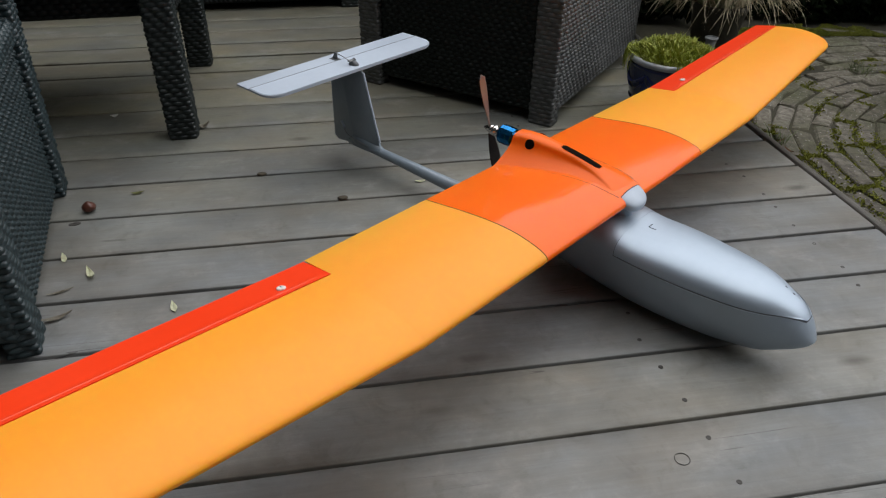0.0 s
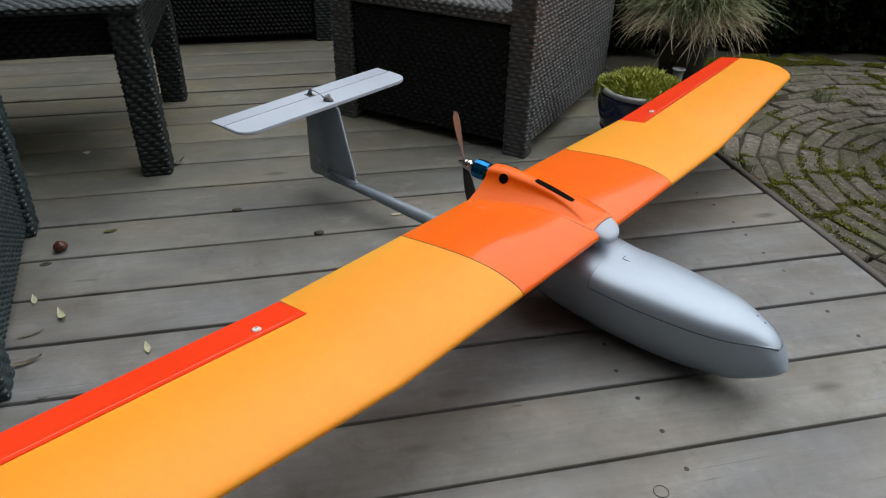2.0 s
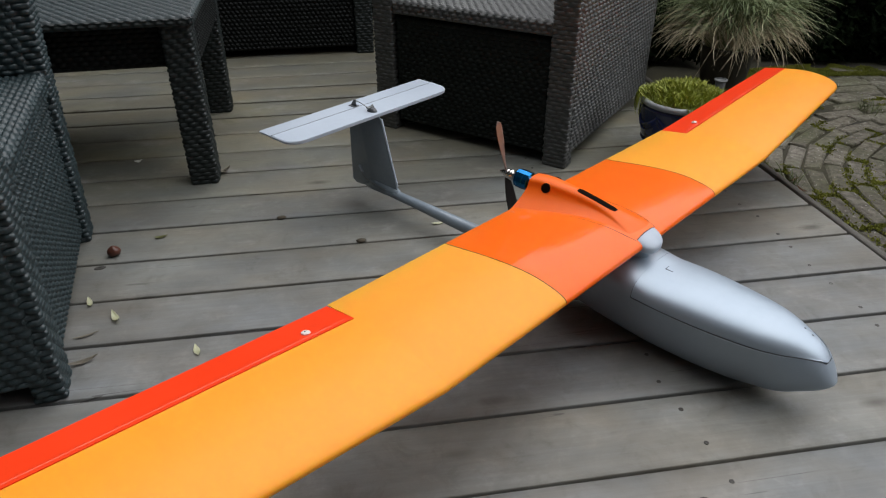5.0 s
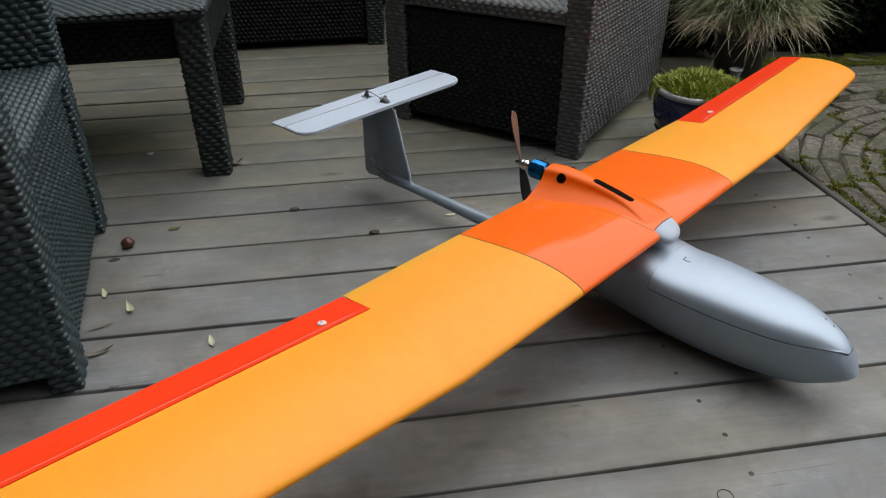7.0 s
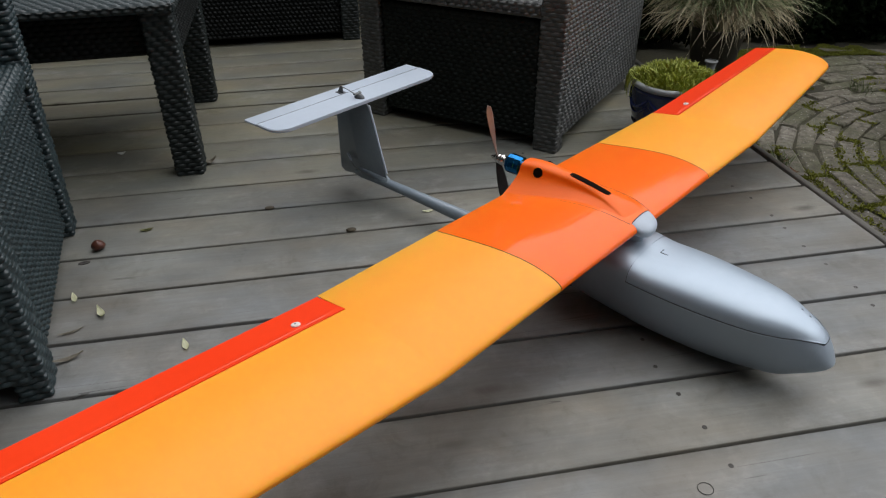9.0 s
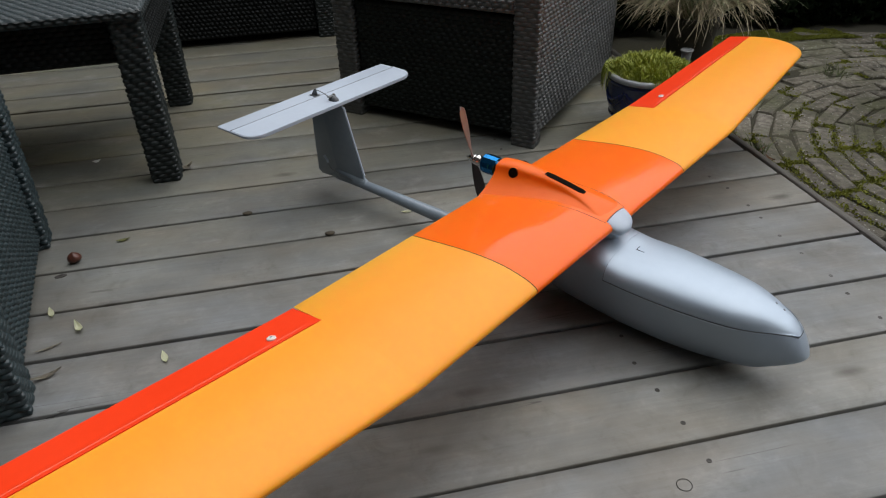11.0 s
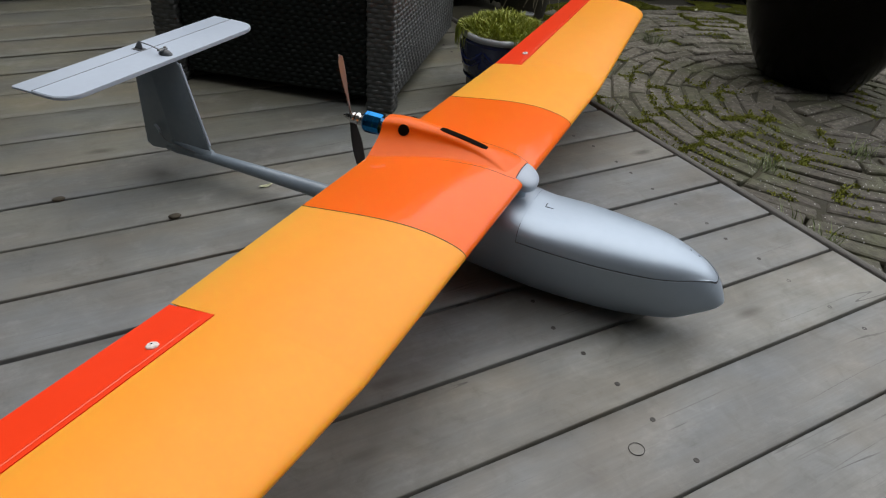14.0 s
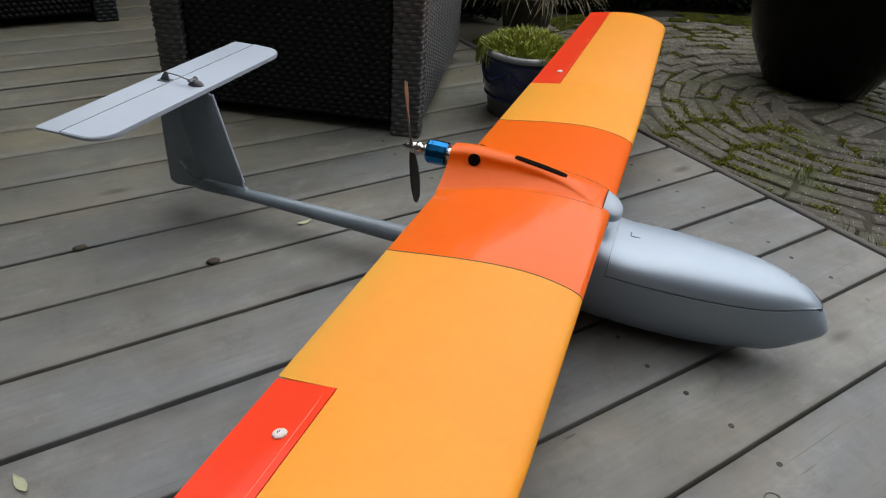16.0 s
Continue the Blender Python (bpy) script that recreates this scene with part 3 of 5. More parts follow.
def wing_section(v, lead, trail, x0=0.0, x1=1.0, drop=0.0):
    """An aerofoil loop at v between the chord fractions x0 and x1."""
    c, z0 = lead - trail, wing_z(v)
    up = lambda x: lerp(UPPER, x)
    lo = lambda x: lerp(sorted(LOWER + [(0.0, 0.0)]), x)
    if x0 == 0.0 and x1 < 1.0:      # blunt rear end, with as many points as a full section
        tail = lambda x: min(x, x1)
        return [(lead - c * tail(x), v, z0 + 0.001 * tail(x) + c * up(tail(x)) - drop) for x, _ in UPPER] + [(lead - c * tail(x), v, z0 + 0.001 * tail(x) + c * lo(tail(x)) - drop) for x, _ in LOWER]
    fx = sorted({x0, x1} | {x for x, _ in UPPER if x0 < x < x1})
    loop = [(lead - c * x, v, z0 + 0.001 * x + c * up(x) - drop) for x in fx]
    bx = sorted({x for x, _ in LOWER if x0 < x < x1} | ({x1} if x1 < 1 else set()) | ({x0} if x0 > 0 else set()), reverse=True)
    loop += [(lead - c * x, v, z0 + 0.001 * x + c * lo(x) - drop) for x in bx]
    return loop


def panel(name, stations, x0, x1, material, label, drop=0.0):
    bm = bmesh.new()
    rings(bm, [wing_section(v, a, b, x0, x1, drop) for v, a, b in stations])
    bmesh.ops.recalc_face_normals(bm, faces=bm.faces)
    ob = part(name, bm, material, plane, label, True)
    ob.data.set_sharp_from_angle(angle=radians(38))
    return ob


LEAD, TRAIL = 0.053, -0.199
DROOP = {-1: 1.5, 1: 1.0}     # degrees
panel("wing_centre_panel", [(v, LEAD, TRAIL) for v in spread(-0.2605, 0.2605, 24)], 0, 1, FILM_DARK, "glossy deep orange film on the middle of the wing")


def tip_lead(av):
    """The leading edge, rounded off at the tip."""
    s = max(0.0, av - 1.0) / 0.06
    return LEAD - 0.013 * max(0, av - KINK) - 0.055 * (1 - math.sqrt(max(0.0, 1 - min(1, s) ** 2)))


def tip_trail(av):
    return TRAIL + 0.035 * max(0, av - KINK) / 0.515


for side in (-1, 1):
    inner = [(side * a, LEAD, TRAIL) for a in spread(0.2622, 0.518, 10)]
    outer = [(side * a, tip_lead(a), tip_trail(a)) for a in spread(0.5186, KINK, 2) + spread(KINK + 0.01, 1.0, 14)[0:] + [1.015, 1.03, 1.042, 1.052, 1.058]]
    bm = bmesh.new()
    rings(bm, [wing_section(v, a, b) for v, a, b in inner] + [wing_section(v, a, b, 0, 0.745) for v, a, b in outer])
    bmesh.ops.recalc_face_normals(bm, faces=bm.faces)
    w = part("wing_outer_panel", bm, FILM_LIGHT, plane, "light orange film-covered outer wing panel", True)
    w.data.set_sharp_from_angle(angle=radians(30))
    ail = panel("aileron", [(side * a, tip_lead(min(a, 1.0)), tip_trail(a)) for a in spread(0.5193, 1.055, 12)], 0.7475, 1.0, FILM_RED, "red film-covered aileron", -0.0006)
    # raised hinge tape along the aileron's front edge
    bm = bmesh.new()
    pts = []
    for a in spread(0.522, 1.05, 10):
        c = tip_lead(min(a, 1.0)) - tip_trail(a)
        pts.append((tip_lead(min(a, 1.0)) - c * 0.778, side * a, wing_z(side * a) + c * lerp(UPPER, 0.778) - 0.0006))
    tube(bm, pts, 0.0022, 8)
    part("hinge_tape", bm, TAPE, ail)
    # white horn pad with its screw
    v = side * 0.591
    zc = wing_z(v) + 0.0004 + 0.252 * lerp(UPPER, 0.811)
    bm = bmesh.new()
    turned(bm, [(0.0012, 0.0015), (0.0058, 0.0012), (0.0068, 0.0003), (0.0068, -0.001)], 8, pose(-0.151, v, zc + 0.0016, side * 6.4, -9, 0))
    pad = part("horn_pad", bm, WHITE_PAD, ail, "white plastic horn pad")
    bm = bmesh.new()
    turned(bm, [(0.001, 0.0026), (0.0018, 0.0023), (0.002, 0.001)], 8, pose(-0.151, v, zc + 0.0012, side * 6.4, -9, 0))
    part("screw", bm, STEEL, pad)
    # the neutral ailerons hang a little below the wing's line
    hinge = Vector((LEAD - 0.7475 * (LEAD - TRAIL), side * 0.52, wing_z(side * 0.52) + 0.006))
    droop = Matrix.Translation(hinge) @ Matrix.Rotation(radians(-DROOP[side]), 4, Vector((0, side, RISE - side * LEAN)).normalized() * side) @ Matrix.Translation(-hinge)
    for o in (ail, *ail.children_recursive):
        o.data.transform(droop)
    # dark joint line between the panels
    bm = bmesh.new()
    v = side * 0.2613
    sec = wing_section(v, LEAD - 0.0003, TRAIL + 0.0003)
    tube(bm, sec[:len(UPPER)], 0.0005, 5)
    part("panel_joint", bm, SEAM, plane, "thin dark joint line")

# fairing that carries the motor, faired into the wing
BASE_HW = [(-0.203, 0.077), (-0.15, 0.064), (-0.09, 0.05), (-0.02, 0.043), (0.02, 0.039), (0.042, 0.033)]
TOP_HW = [(-0.203, 0.021), (-0.16, 0.019), (-0.1, 0.015), (-0.06, 0.014), (-0.03, 0.018), (0.0, 0.025), (0.03, 0.031), (0.042, 0.031)]
TOP_Z = [(-0.203, 0.240), (-0.185, 0.243), (-0.16, 0.2445), (-0.1, 0.2405), (-0.06, 0.2345), (-0.02, 0.2265), (0.01, 0.2165), (0.042, 0.200)]


def wing_top(u, v=0.0):
    c = LEAD - TRAIL
    return wing_z(v) + c * lerp(UPPER, min(1, max(0, (LEAD - u) / c))) - 0.001


bm = bmesh.new()
secs = []
for u in spread(-0.203, 0.042, 30):
    b, a, h = lerp(BASE_HW, u), lerp(TOP_HW, u), lerp(TOP_Z, u)
    zb = min(wing_top(u), h - 0.002)
    half = []
    for s in spread(0, 1, 8):
        flare = (1 - s) ** (1.75 if u < -0.05 else 1.3)
        half.append((a + (b - a) * flare, zb + (h - 0.009 * min(1, (h - zb) / 0.02) - zb) * s))
    crown = [(a * math.cos(t), h - 0.009 * min(1, (h - zb) / 0.02) * (1 - math.sin(t))) for t in spread(0.35, math.pi / 2, 4)]
    prof = half + crown
    loop = [(u, -y, z) for y, z in prof] + [(u, y, z) for y, z in prof[-2::-1]]
    loop += [(u, b * 0.6, zb - 0.004), (u, -b * 0.6, zb - 0.004)]
    secs.append(loop)
rings(bm, secs)
bmesh.ops.recalc_face_normals(bm, faces=bm.faces)
fairing = part("motor_fairing", bm, PLASTIC_ORANGE, plane, "orange motor fairing blended into the wing", True)
fairing.data.set_sharp_from_angle(angle=radians(40))
# the edge line where the fairing meets the wing
for side in (-1, 1):
    bm = bmesh.new()
    tube(bm, [(u, side * (lerp(BASE_HW, u) + 0.0006), wing_top(u, side * lerp(BASE_HW, u)) + 0.0012) for u in spread(-0.2, 0.04, 14)], 0.0005, 5)
    part("edge_line", bm, SEAM, fairing, "thin dark edge line")
# cooling slot on the ridge, vent holes on the flanks: inner shade painted on solids
bm = bmesh.new()
outline = []
for u in spread(-0.104, -0.022, 12):
    outline.append(u)
secs = []
for u in outline:
    k = min(1, (u + 0.107) / 0.006, (-0.019 - u) / 0.006)
    w = 0.0062 * math.sqrt(max(0.05, k))
    z = lerp(TOP_Z, u)
    secs.append([(u, -w, z + 0.0006), (u, w, z + 0.0006), (u, w, z - 0.003), (u, -w, z - 0.003)])
rings(bm, secs)
bmesh.ops.recalc_face_normals(bm, faces=bm.faces)
part("cooling_slot", bm, HOLE_SHADE, fairing, "long cooling slot, its inner shade painted on a solid bar")
for side in (-1, 1):
    bm = bmesh.new()
    turned(bm, [(0.001, 0.0024), (0.0094, 0.0022), (0.0096, -0.006)], 24, pose(-0.1625, side * 0.0205, 0.2315, side * -66, 0, 0))
    part("vent_hole", bm, HOLE_SHADE, fairing, "round vent hole, its inner shade painted on a disc")

# motor, shaft and propeller
AXIS_Z = 0.2205
lie = lambda u: pose(u, 0, AXIS_Z, 0, -90, 0)
bm = bmesh.new()
turned(bm, [(0.004, 0.0), (0.0172, 0.0), (0.0188, 0.002), (0.0188, 0.012), (0.0192, 0.013), (0.0192, 0.025), (0.0188, 0.026), (0.0188, 0.031), (0.0165, 0.034), (0.006, 0.034)], 12, lie(-0.2115))
motor = part("motor", bm, BLUE_ANOD, plane, "blue anodised brushless motor can")
bm = bmesh.new()
turned(bm, [(0.003, 0.0), (0.012, 0.0), (0.012, 0.009), (0.003, 0.009)], 20, lie(-0.2025))
part("motor_mount", bm, STEEL, motor, "bright metal motor mount")
bm = bmesh.new()
turned(bm, [(0.003, 0.0), (0.0105, 0.0), (0.0105, 0.006), (0.0078, 0.007), (0.0078, 0.0115), (0.011, 0.0125), (0.011, 0.019), (0.006, 0.02), (0.006, 0.029), (0.003, 0.029)], 20, lie(-0.245))
part("propeller_adapter", bm, STEEL, motor, "bright turned propeller adapter", True)
bm = bmesh.new()
turned(bm, [(0.002, -0.007), (0.0095, -0.007), (0.0095, 0.0), (0.0075, 0.002), (0.0058, 0.009), (0.0016, 0.018)], 18, lie(-0.2715))
prop = part("propeller", bm, STEEL, plane, "two-bladed propeller with a bright hub", True)
for flip in (0, 180):
    bm = bmesh.new()
    secs = []
    for i, r in enumerate(spread(0.006, 0.125, 14)):
        s = r / 0.125
        chord = 0.027 * (0.38 + 1.9 * s * (1 - s) ** 0.75 + 0.1 * s) * (1 if i < 14 else 0.25)
        tw = -radians(58 - 44 * s)
        thick = 0.0022 * (1 - 0.7 * s)
        loop = []
        for k in range(10):
            a = 2 * math.pi * k / 10
            x, y = chord * 0.5 * math.cos(a), thick * math.sin(a) + 0.0016 * math.cos(a) ** 2
            loop.append((x * math.sin(tw) * 0.5 + y * math.cos(tw), x * math.cos(tw) - y * math.sin(tw) * 0.5, r))
        secs.append(loop)
    rings(bm, secs)
    bmesh.ops.recalc_face_normals(bm, faces=bm.faces)
    bmesh.ops.transform(bm, matrix=pose(-0.2745, 0, AXIS_Z, 17 + flip, 0, 0), verts=bm.verts)
    # the lower blade's shade is put into its colour
    part("blade", bm, SHADED_BLADE if flip else PROP, prop, "lower propeller blade with shade in its colour" if flip else "brown-grey propeller blade", True)

# grey nose cap that continues the fairing over the wing's leading edge, and the neck below it
bm = bmesh.new()
secs = []
for t in spread(0.0, 1.0, 18):
    u = 0.0405 + 0.029 * t
    k = max(0.02, math.sqrt(max(0.0, 1 - t ** 2.3)))
    hw, up, low = 0.033 * k ** 0.9, 0.0095 * k + 0.0005, 0.021 * k
    zc = 0.199 - 0.012 * t
    loop = []
    for a in spread(0, 2 * math.pi, 28)[:-1]:
        c, d = math.cos(a), math.sin(a)
        loop.append((u, hw * math.copysign(abs(c) ** 0.85, c), zc + (up if d > 0 else low) * math.copysign(abs(d) ** 0.9, d)))
    secs.append(loop)
rings(bm, secs)
bmesh.ops.recalc_face_normals(bm, faces=bm.faces)
cap = part("wing_root_cap", bm, GREY_FOAM, plane, "smooth pale grey cap at the wing's front edge", True)
cap.data.set_sharp_from_angle(angle=radians(60))
bm = bmesh.new()
tube(bm, [(0.0405, 0.033 * math.cos(a), 0.199 + 0.0102 * math.sin(a)) for a in spread(-0.15, math.pi + 0.15, 18)], 0.0009, 6)
part("cap_joint", bm, SEAM, cap, "dark joint behind the cap")
bm = bmesh.new()
secs = []
for z, l, w, c in ((0.138, 0.058, 0.05, 0.018), (0.146, 0.045, 0.034, 0.019), (0.153, 0.036, 0.024, 0.02), (0.16, 0.031, 0.0185, 0.0215), (0.17, 0.028, 0.0165, 0.0235), (0.188, 0.027, 0.016, 0.0245)):
    secs.append([(c + l * math.cos(a), w * math.sin(a), z) for a in spread(0, 2 * math.pi, 32)[:-1]])
rings(bm, secs)
bmesh.ops.recalc_face_normals(bm, faces=bm.faces)
part("pylon", bm, GREY_PAINT, plane, "grey neck flaring from the fuselage up to the wing", True)

# fuselage pod, its hatch and the seam between them
POD_TOP = [(-0.2, 0.08), (-0.1, 0.121), (-0.04, 0.146), (0.02, 0.162), (0.045, 0.163), (0.065, 0.1565), (0.085, 0.152), (0.12, 0.154), (0.15, 0.1555), (0.2, 0.1545), (0.25, 0.151), (0.29, 0.1465), (0.32, 0.14), (0.345, 0.1305), (0.356, 0.1245), (0.365, 0.1175), (0.372, 0.1105), (0.38, 0.0985), (0.387, 0.0845), (0.391, 0.075)]
POD_LOW = [(-0.2, 0.034), (-0.1, 0.018), (0.0, 0.007), (0.08, 0.0015), (0.15, 0.0), (0.2, 0.0), (0.25, 0.003), (0.29, 0.011), (0.32, 0.0235), (0.35, 0.041), (0.37, 0.0535), (0.378, 0.0595), (0.384, 0.0645), (0.388, 0.069), (0.391, 0.0735)]
POD_HW = [(-0.2, 0.02), (-0.1, 0.048), (-0.03, 0.064), (0.04, 0.074), (0.1, 0.0775), (0.15, 0.0765), (0.2, 0.073), (0.25, 0.0665), (0.29, 0.0585), (0.32, 0.0488), (0.345, 0.042), (0.36, 0.0372), (0.368, 0.0338), (0.374, 0.0305), (0.381, 0.0248), (0.385, 0.0202), (0.388, 0.0152), (0.391, 0.006)]
SEAM_Z = [(-0.2, 0.058), (-0.1, 0.089), (0.0, 0.112), (0.067, 0.1195), (0.15, 0.117), (0.22, 0.1158), (0.28, 0.1156), (0.32, 0.1164), (0.345, 0.117), (0.357, 0.1162), (0.365, 0.1142), (0.372, 0.1095), (0.376, 0.1035), (0.381, 0.0955), (0.387, 0.0825), (0.391, 0.0735)]
HATCH = (0.067, 0.372)


def smoothed(table, x):
    return sum(lerp(table, x + d) * w for d, w in ((-0.012, 0.2), (-0.006, 0.2), (0, 0.2), (0.006, 0.2), (0.012, 0.2))) if -0.18 < x < 0.34 else lerp(table, x)


def pod_half(u, upper, shrink=0.0, n=18):
    """Half the section at u, from one seam over the top (or under the belly) to the other seam."""
    top, low, hw, zs = smoothed(POD_TOP, u) - shrink, smoothed(POD_LOW, u), smoothed(POD_HW, u) - shrink, smoothed(SEAM_Z, u)
    zs = min(max(zs, low + 0.25 * (top - low)), top - 0.002 * (top - low))
    e = lerp([(0.08, 2.9), (0.2, 2.55), (0.36, 2.5)], u) if upper else lerp([(-0.1, 1.9), (0.1, 2.1), (0.28, 2.0)], u)
    # the square-shouldered section turns into an oval towards the nose
    w = min(1.0, max(0.0, (u - 0.27) / 0.08))
    w = w * w * (3 - 2 * w)
    mid, half = (top + low) / 2, (top - low) / 2
    q = 2.8           # fullness of the oval
    s0 = math.asin(math.copysign(min(1.0, abs((zs - mid) / half)) ** (q / 2), zs - mid))
    out = []
    for i, a in enumerate(spread(math.pi, 0, n)):
        c, s = math.cos(a), math.sin(a)
        y = math.copysign(abs(c) ** (2 / e), c) * hw
        z = zs + (abs(s) ** (2 / e)) * ((top - zs) if upper else (low - zs))
        if upper:
            y *= 1 - 0.04 * abs(s) ** 2
        f = i / (n - 1)
        b = (math.pi - s0) + f * (2 * s0 - math.pi) if upper else (math.pi - s0) + f * (math.pi + 2 * s0)
        y += w * (math.copysign(abs(math.cos(b)) ** (2 / q), math.cos(b)) * hw * 1.02 - y)
        out.append((u - 9 * min(1.0, max(0.0, (u - 0.32) / 0.05)) * y * y, y, z + w * (mid + math.copysign(abs(math.sin(b)) ** (2 / q), math.sin(b)) * half - z)))
    return out


US = spread(-0.2, -0.02, 8) + spread(0.0, 0.067, 4) + spread(0.08, 0.33, 20) + [0.338, 0.346, 0.352, 0.357, 0.3605, 0.363, 0.365, 0.367, 0.3685, 0.3698, 0.3707, 0.3714, 0.372, 0.376, 0.38, 0.384, 0.3865, 0.3885, 0.39, 0.391]
bm = bmesh.new()
low_rows = [[bm.verts.new(p) for p in pod_half(u, False)] for u in US]
for a, b in zip(low_rows, low_rows[1:]):
    for i in range(len(a) - 1):
        bm.faces.new((a[i], a[i + 1], b[i + 1], b[i]))
for keep in (lambda u: u <= HATCH[0] + 1e-6, lambda u: u >= HATCH[1] - 1e-6):
    rows = [[bm.verts.new(p) for p in pod_half(u, True)] for u in US if keep(u)]
    for a, b in zip(rows, rows[1:]):
        for i in range(len(a) - 1):
            bm.faces.new((a[i], a[i + 1], b[i + 1], b[i]))
nose_up, nose_low = pod_half(0.391, True), pod_half(0.391, False)
bm.faces.new([bm.verts.new(p) for p in nose_up + nose_low[-2:0:-1]])
bmesh.ops.remove_doubles(bm, verts=bm.verts, dist=0.0004)
bmesh.ops.recalc_face_normals(bm, faces=bm.faces)
body = part("fuselage", bm, GREY_PAINT, plane, "satin grey streamlined fuselage pod", True)
body.data.set_sharp_from_angle(angle=radians(85))
bm = bmesh.new()
HU = [u for u in US if HATCH[0] - 1e-6 <= u <= HATCH[1] + 1e-6]
HU[0] += 0.0003
rows = []
for u in HU:
    half = pod_half(u, True, 0.0002 + 0.0007 * min(1.0, (u - 0.067) / 0.02))
    half[0], half[-1] = ((half[0][0], half[0][1], half[0][2] + 0.001), (half[-1][0], half[-1][1], half[-1][2] + 0.001))
    rows.append([bm.verts.new(p) for p in half])
for a, b in zip(rows, rows[1:]):
    for i in range(len(a) - 1):
        bm.faces.new((a[i], a[i + 1], b[i + 1], b[i]))
bm.faces.new(rows[0][::-1])
bm.faces.new(rows[-1])
bmesh.ops.recalc_face_normals(bm, faces=bm.faces)
hatch = part("hatch", bm, GREY_PAINT, plane, "satin grey removable hatch over the nose", True)
hatch.data.set_sharp_from_angle(angle=radians(50))
bm = bmesh.new()
near = [pod_half(u, True, 0.0002)[0] for u in HU]
far = [pod_half(u, True, 0.0002)[-1] for u in HU]
tube(bm, near, 0.0007, 6)
tube(bm, far, 0.0007, 6)
tube(bm, [(HATCH[0], p[1], p[2]) for p in pod_half(HATCH[0], True, 0.0002)[:5]], 0.0005, 6)
tube(bm, pod_half(HATCH[1], True, 0.0002), 0.0005, 6)
part("hatch_seam", bm, FINE_SEAM, hatch, "fine grey seam round the hatch")
# lip below the seam; its highlight is painted by a paler grey
bm = bmesh.new()
tube(bm, [Vector(p) - Vector((0, 0, 0.0021)) for p in near if 0.16 < p[0] < 0.379], 0.0009, 6)
part("hatch_lip", bm, GREY_FOAM, hatch, "lip along the hatch seam, its highlight put into a paler grey")
# small pilot mark on the hatch: two thin bars
bm = bmesh.new()
zt = smoothed(POD_TOP, 0.095) - 0.0012
box(bm, (0.088, -0.002, zt - 0.001), (0.0894, 0.011, zt + 0.0007))
box(bm, (0.0894, -0.002, zt - 0.001), (0.103, -0.0006, zt + 0.0009))
part("pointer_mark", bm, SEAM, hatch, "thin dark pointer mark")
for u, v in ((0.322, 0.016), (0.336, 0.013)):
    bm = bmesh.new()
    turned(bm, [(0.0005, 0.001), (0.0019, 0.0007), (0.0021, -0.001)], 10, pose(u, v, max(p[2] for p in pod_half(u, True) if p[1] > v) - 0.0006, -16, 26, 0))
    part("screw", bm, SERVO, hatch)

# tail boom, fin, rudder, tailplane
bm = bmesh.new()
tube(bm, [(-0.15, 0, 0.054), (-0.27, 0, 0.0515), (-0.41, 0, 0.0525), (-0.55, 0, 0.0535), (-0.615, 0, 0.0535), (-0.69, 0, 0.05), (-0.715, 0, 0.048)], [0.021, 0.0172, 0.0142, 0.0116, 0.0108, 0.0098, 0.0065], 16)
part("tail_boom", bm, GREY_DARK, plane, "tapered grey tail boom", True)


def slab(name, outline, thick, at, material, parent, label, axis):
    """A thin plate with rounded edges; axis y: upright in the u-z plane, axis z: flat."""
    bm = bmesh.new()
    secs = []
    cx, cy = sum(p[0] for p in outline) / len(outline), sum(p[1] for p in outline) / len(outline)
    for h, k in ((-0.5, 0.0022), (-0.25, 0.0), (0.25, 0.0), (0.5, 0.0022)):
        loop = []
        for x, y in outline:
            d = math.hypot(x - cx, y - cy)
            f = 1 - k / max(d, 1e-4)
            px, py = cx + (x - cx) * f, cy + (y - cy) * f
            loop.append((px, at + h * thick, py) if axis == "y" else (px, py, at + h * thick))
        secs.append(loop)
    rings(bm, secs)
    bmesh.ops.recalc_face_normals(bm, faces=bm.faces)
    ob = part(name, bm, material, parent, label, True)
    ob.data.set_sharp_from_angle(angle=radians(35))
    return ob


fin = slab("fin", [(-0.598, 0.064), (-0.606, 0.078), (-0.649, 0.236), (-0.66, 0.2445), (-0.7315, 0.2445), (-0.6965, 0.062), (-0.694, 0.046), (-0.64, 0.05)], 0.0055, 0.0, GREY_DARK, plane, "grey upright tail fin", "y")
slab("rudder", [(-0.7265, 0.2435), (-0.764, 0.2425), (-0.768, 0.15), (-0.769, 0.046), (-0.757, 0.039), (-0.69, 0.046), (-0.6917, 0.062)], 0.0054, 0.0, GREY_DARK, plane, "grey rudder hinged to the fin", "y")
bm = bmesh.new()
tube(bm, [(-0.603, 0, 0.078), (-0.626, 0, 0.158), (-0.648, 0, 0.238)], 0.0024, 8)
part("leading_edge", bm, GREY_FOAM, fin, "pale rounded front edge")
bm = bmesh.new()
rings(bm, [[(-0.733, y, 0.0965), (-0.7305, y, 0.099), (-0.7205, y, 0.088), (-0.719, y, 0.081), (-0.722, y, 0.0805), (-0.7245, y, 0.088)] for y in (-0.0115, -0.0065)])
bmesh.ops.recalc_face_normals(bm, faces=bm.faces)
part("rudder_horn", bm, GREY_FOAM, fin, "pale plastic rudder horn")
bm = bmesh.new()
tube(bm, [(-0.7215, -0.0115, 0.083), (-0.708, -0.0115, 0.07), (-0.68, -0.0105, 0.064), (-0.635, -0.0095, 0.0605)], 0.0011, 6)
part("rudder_pushrod", bm, DULL_STEEL, fin, "thin wire rudder pushrod")
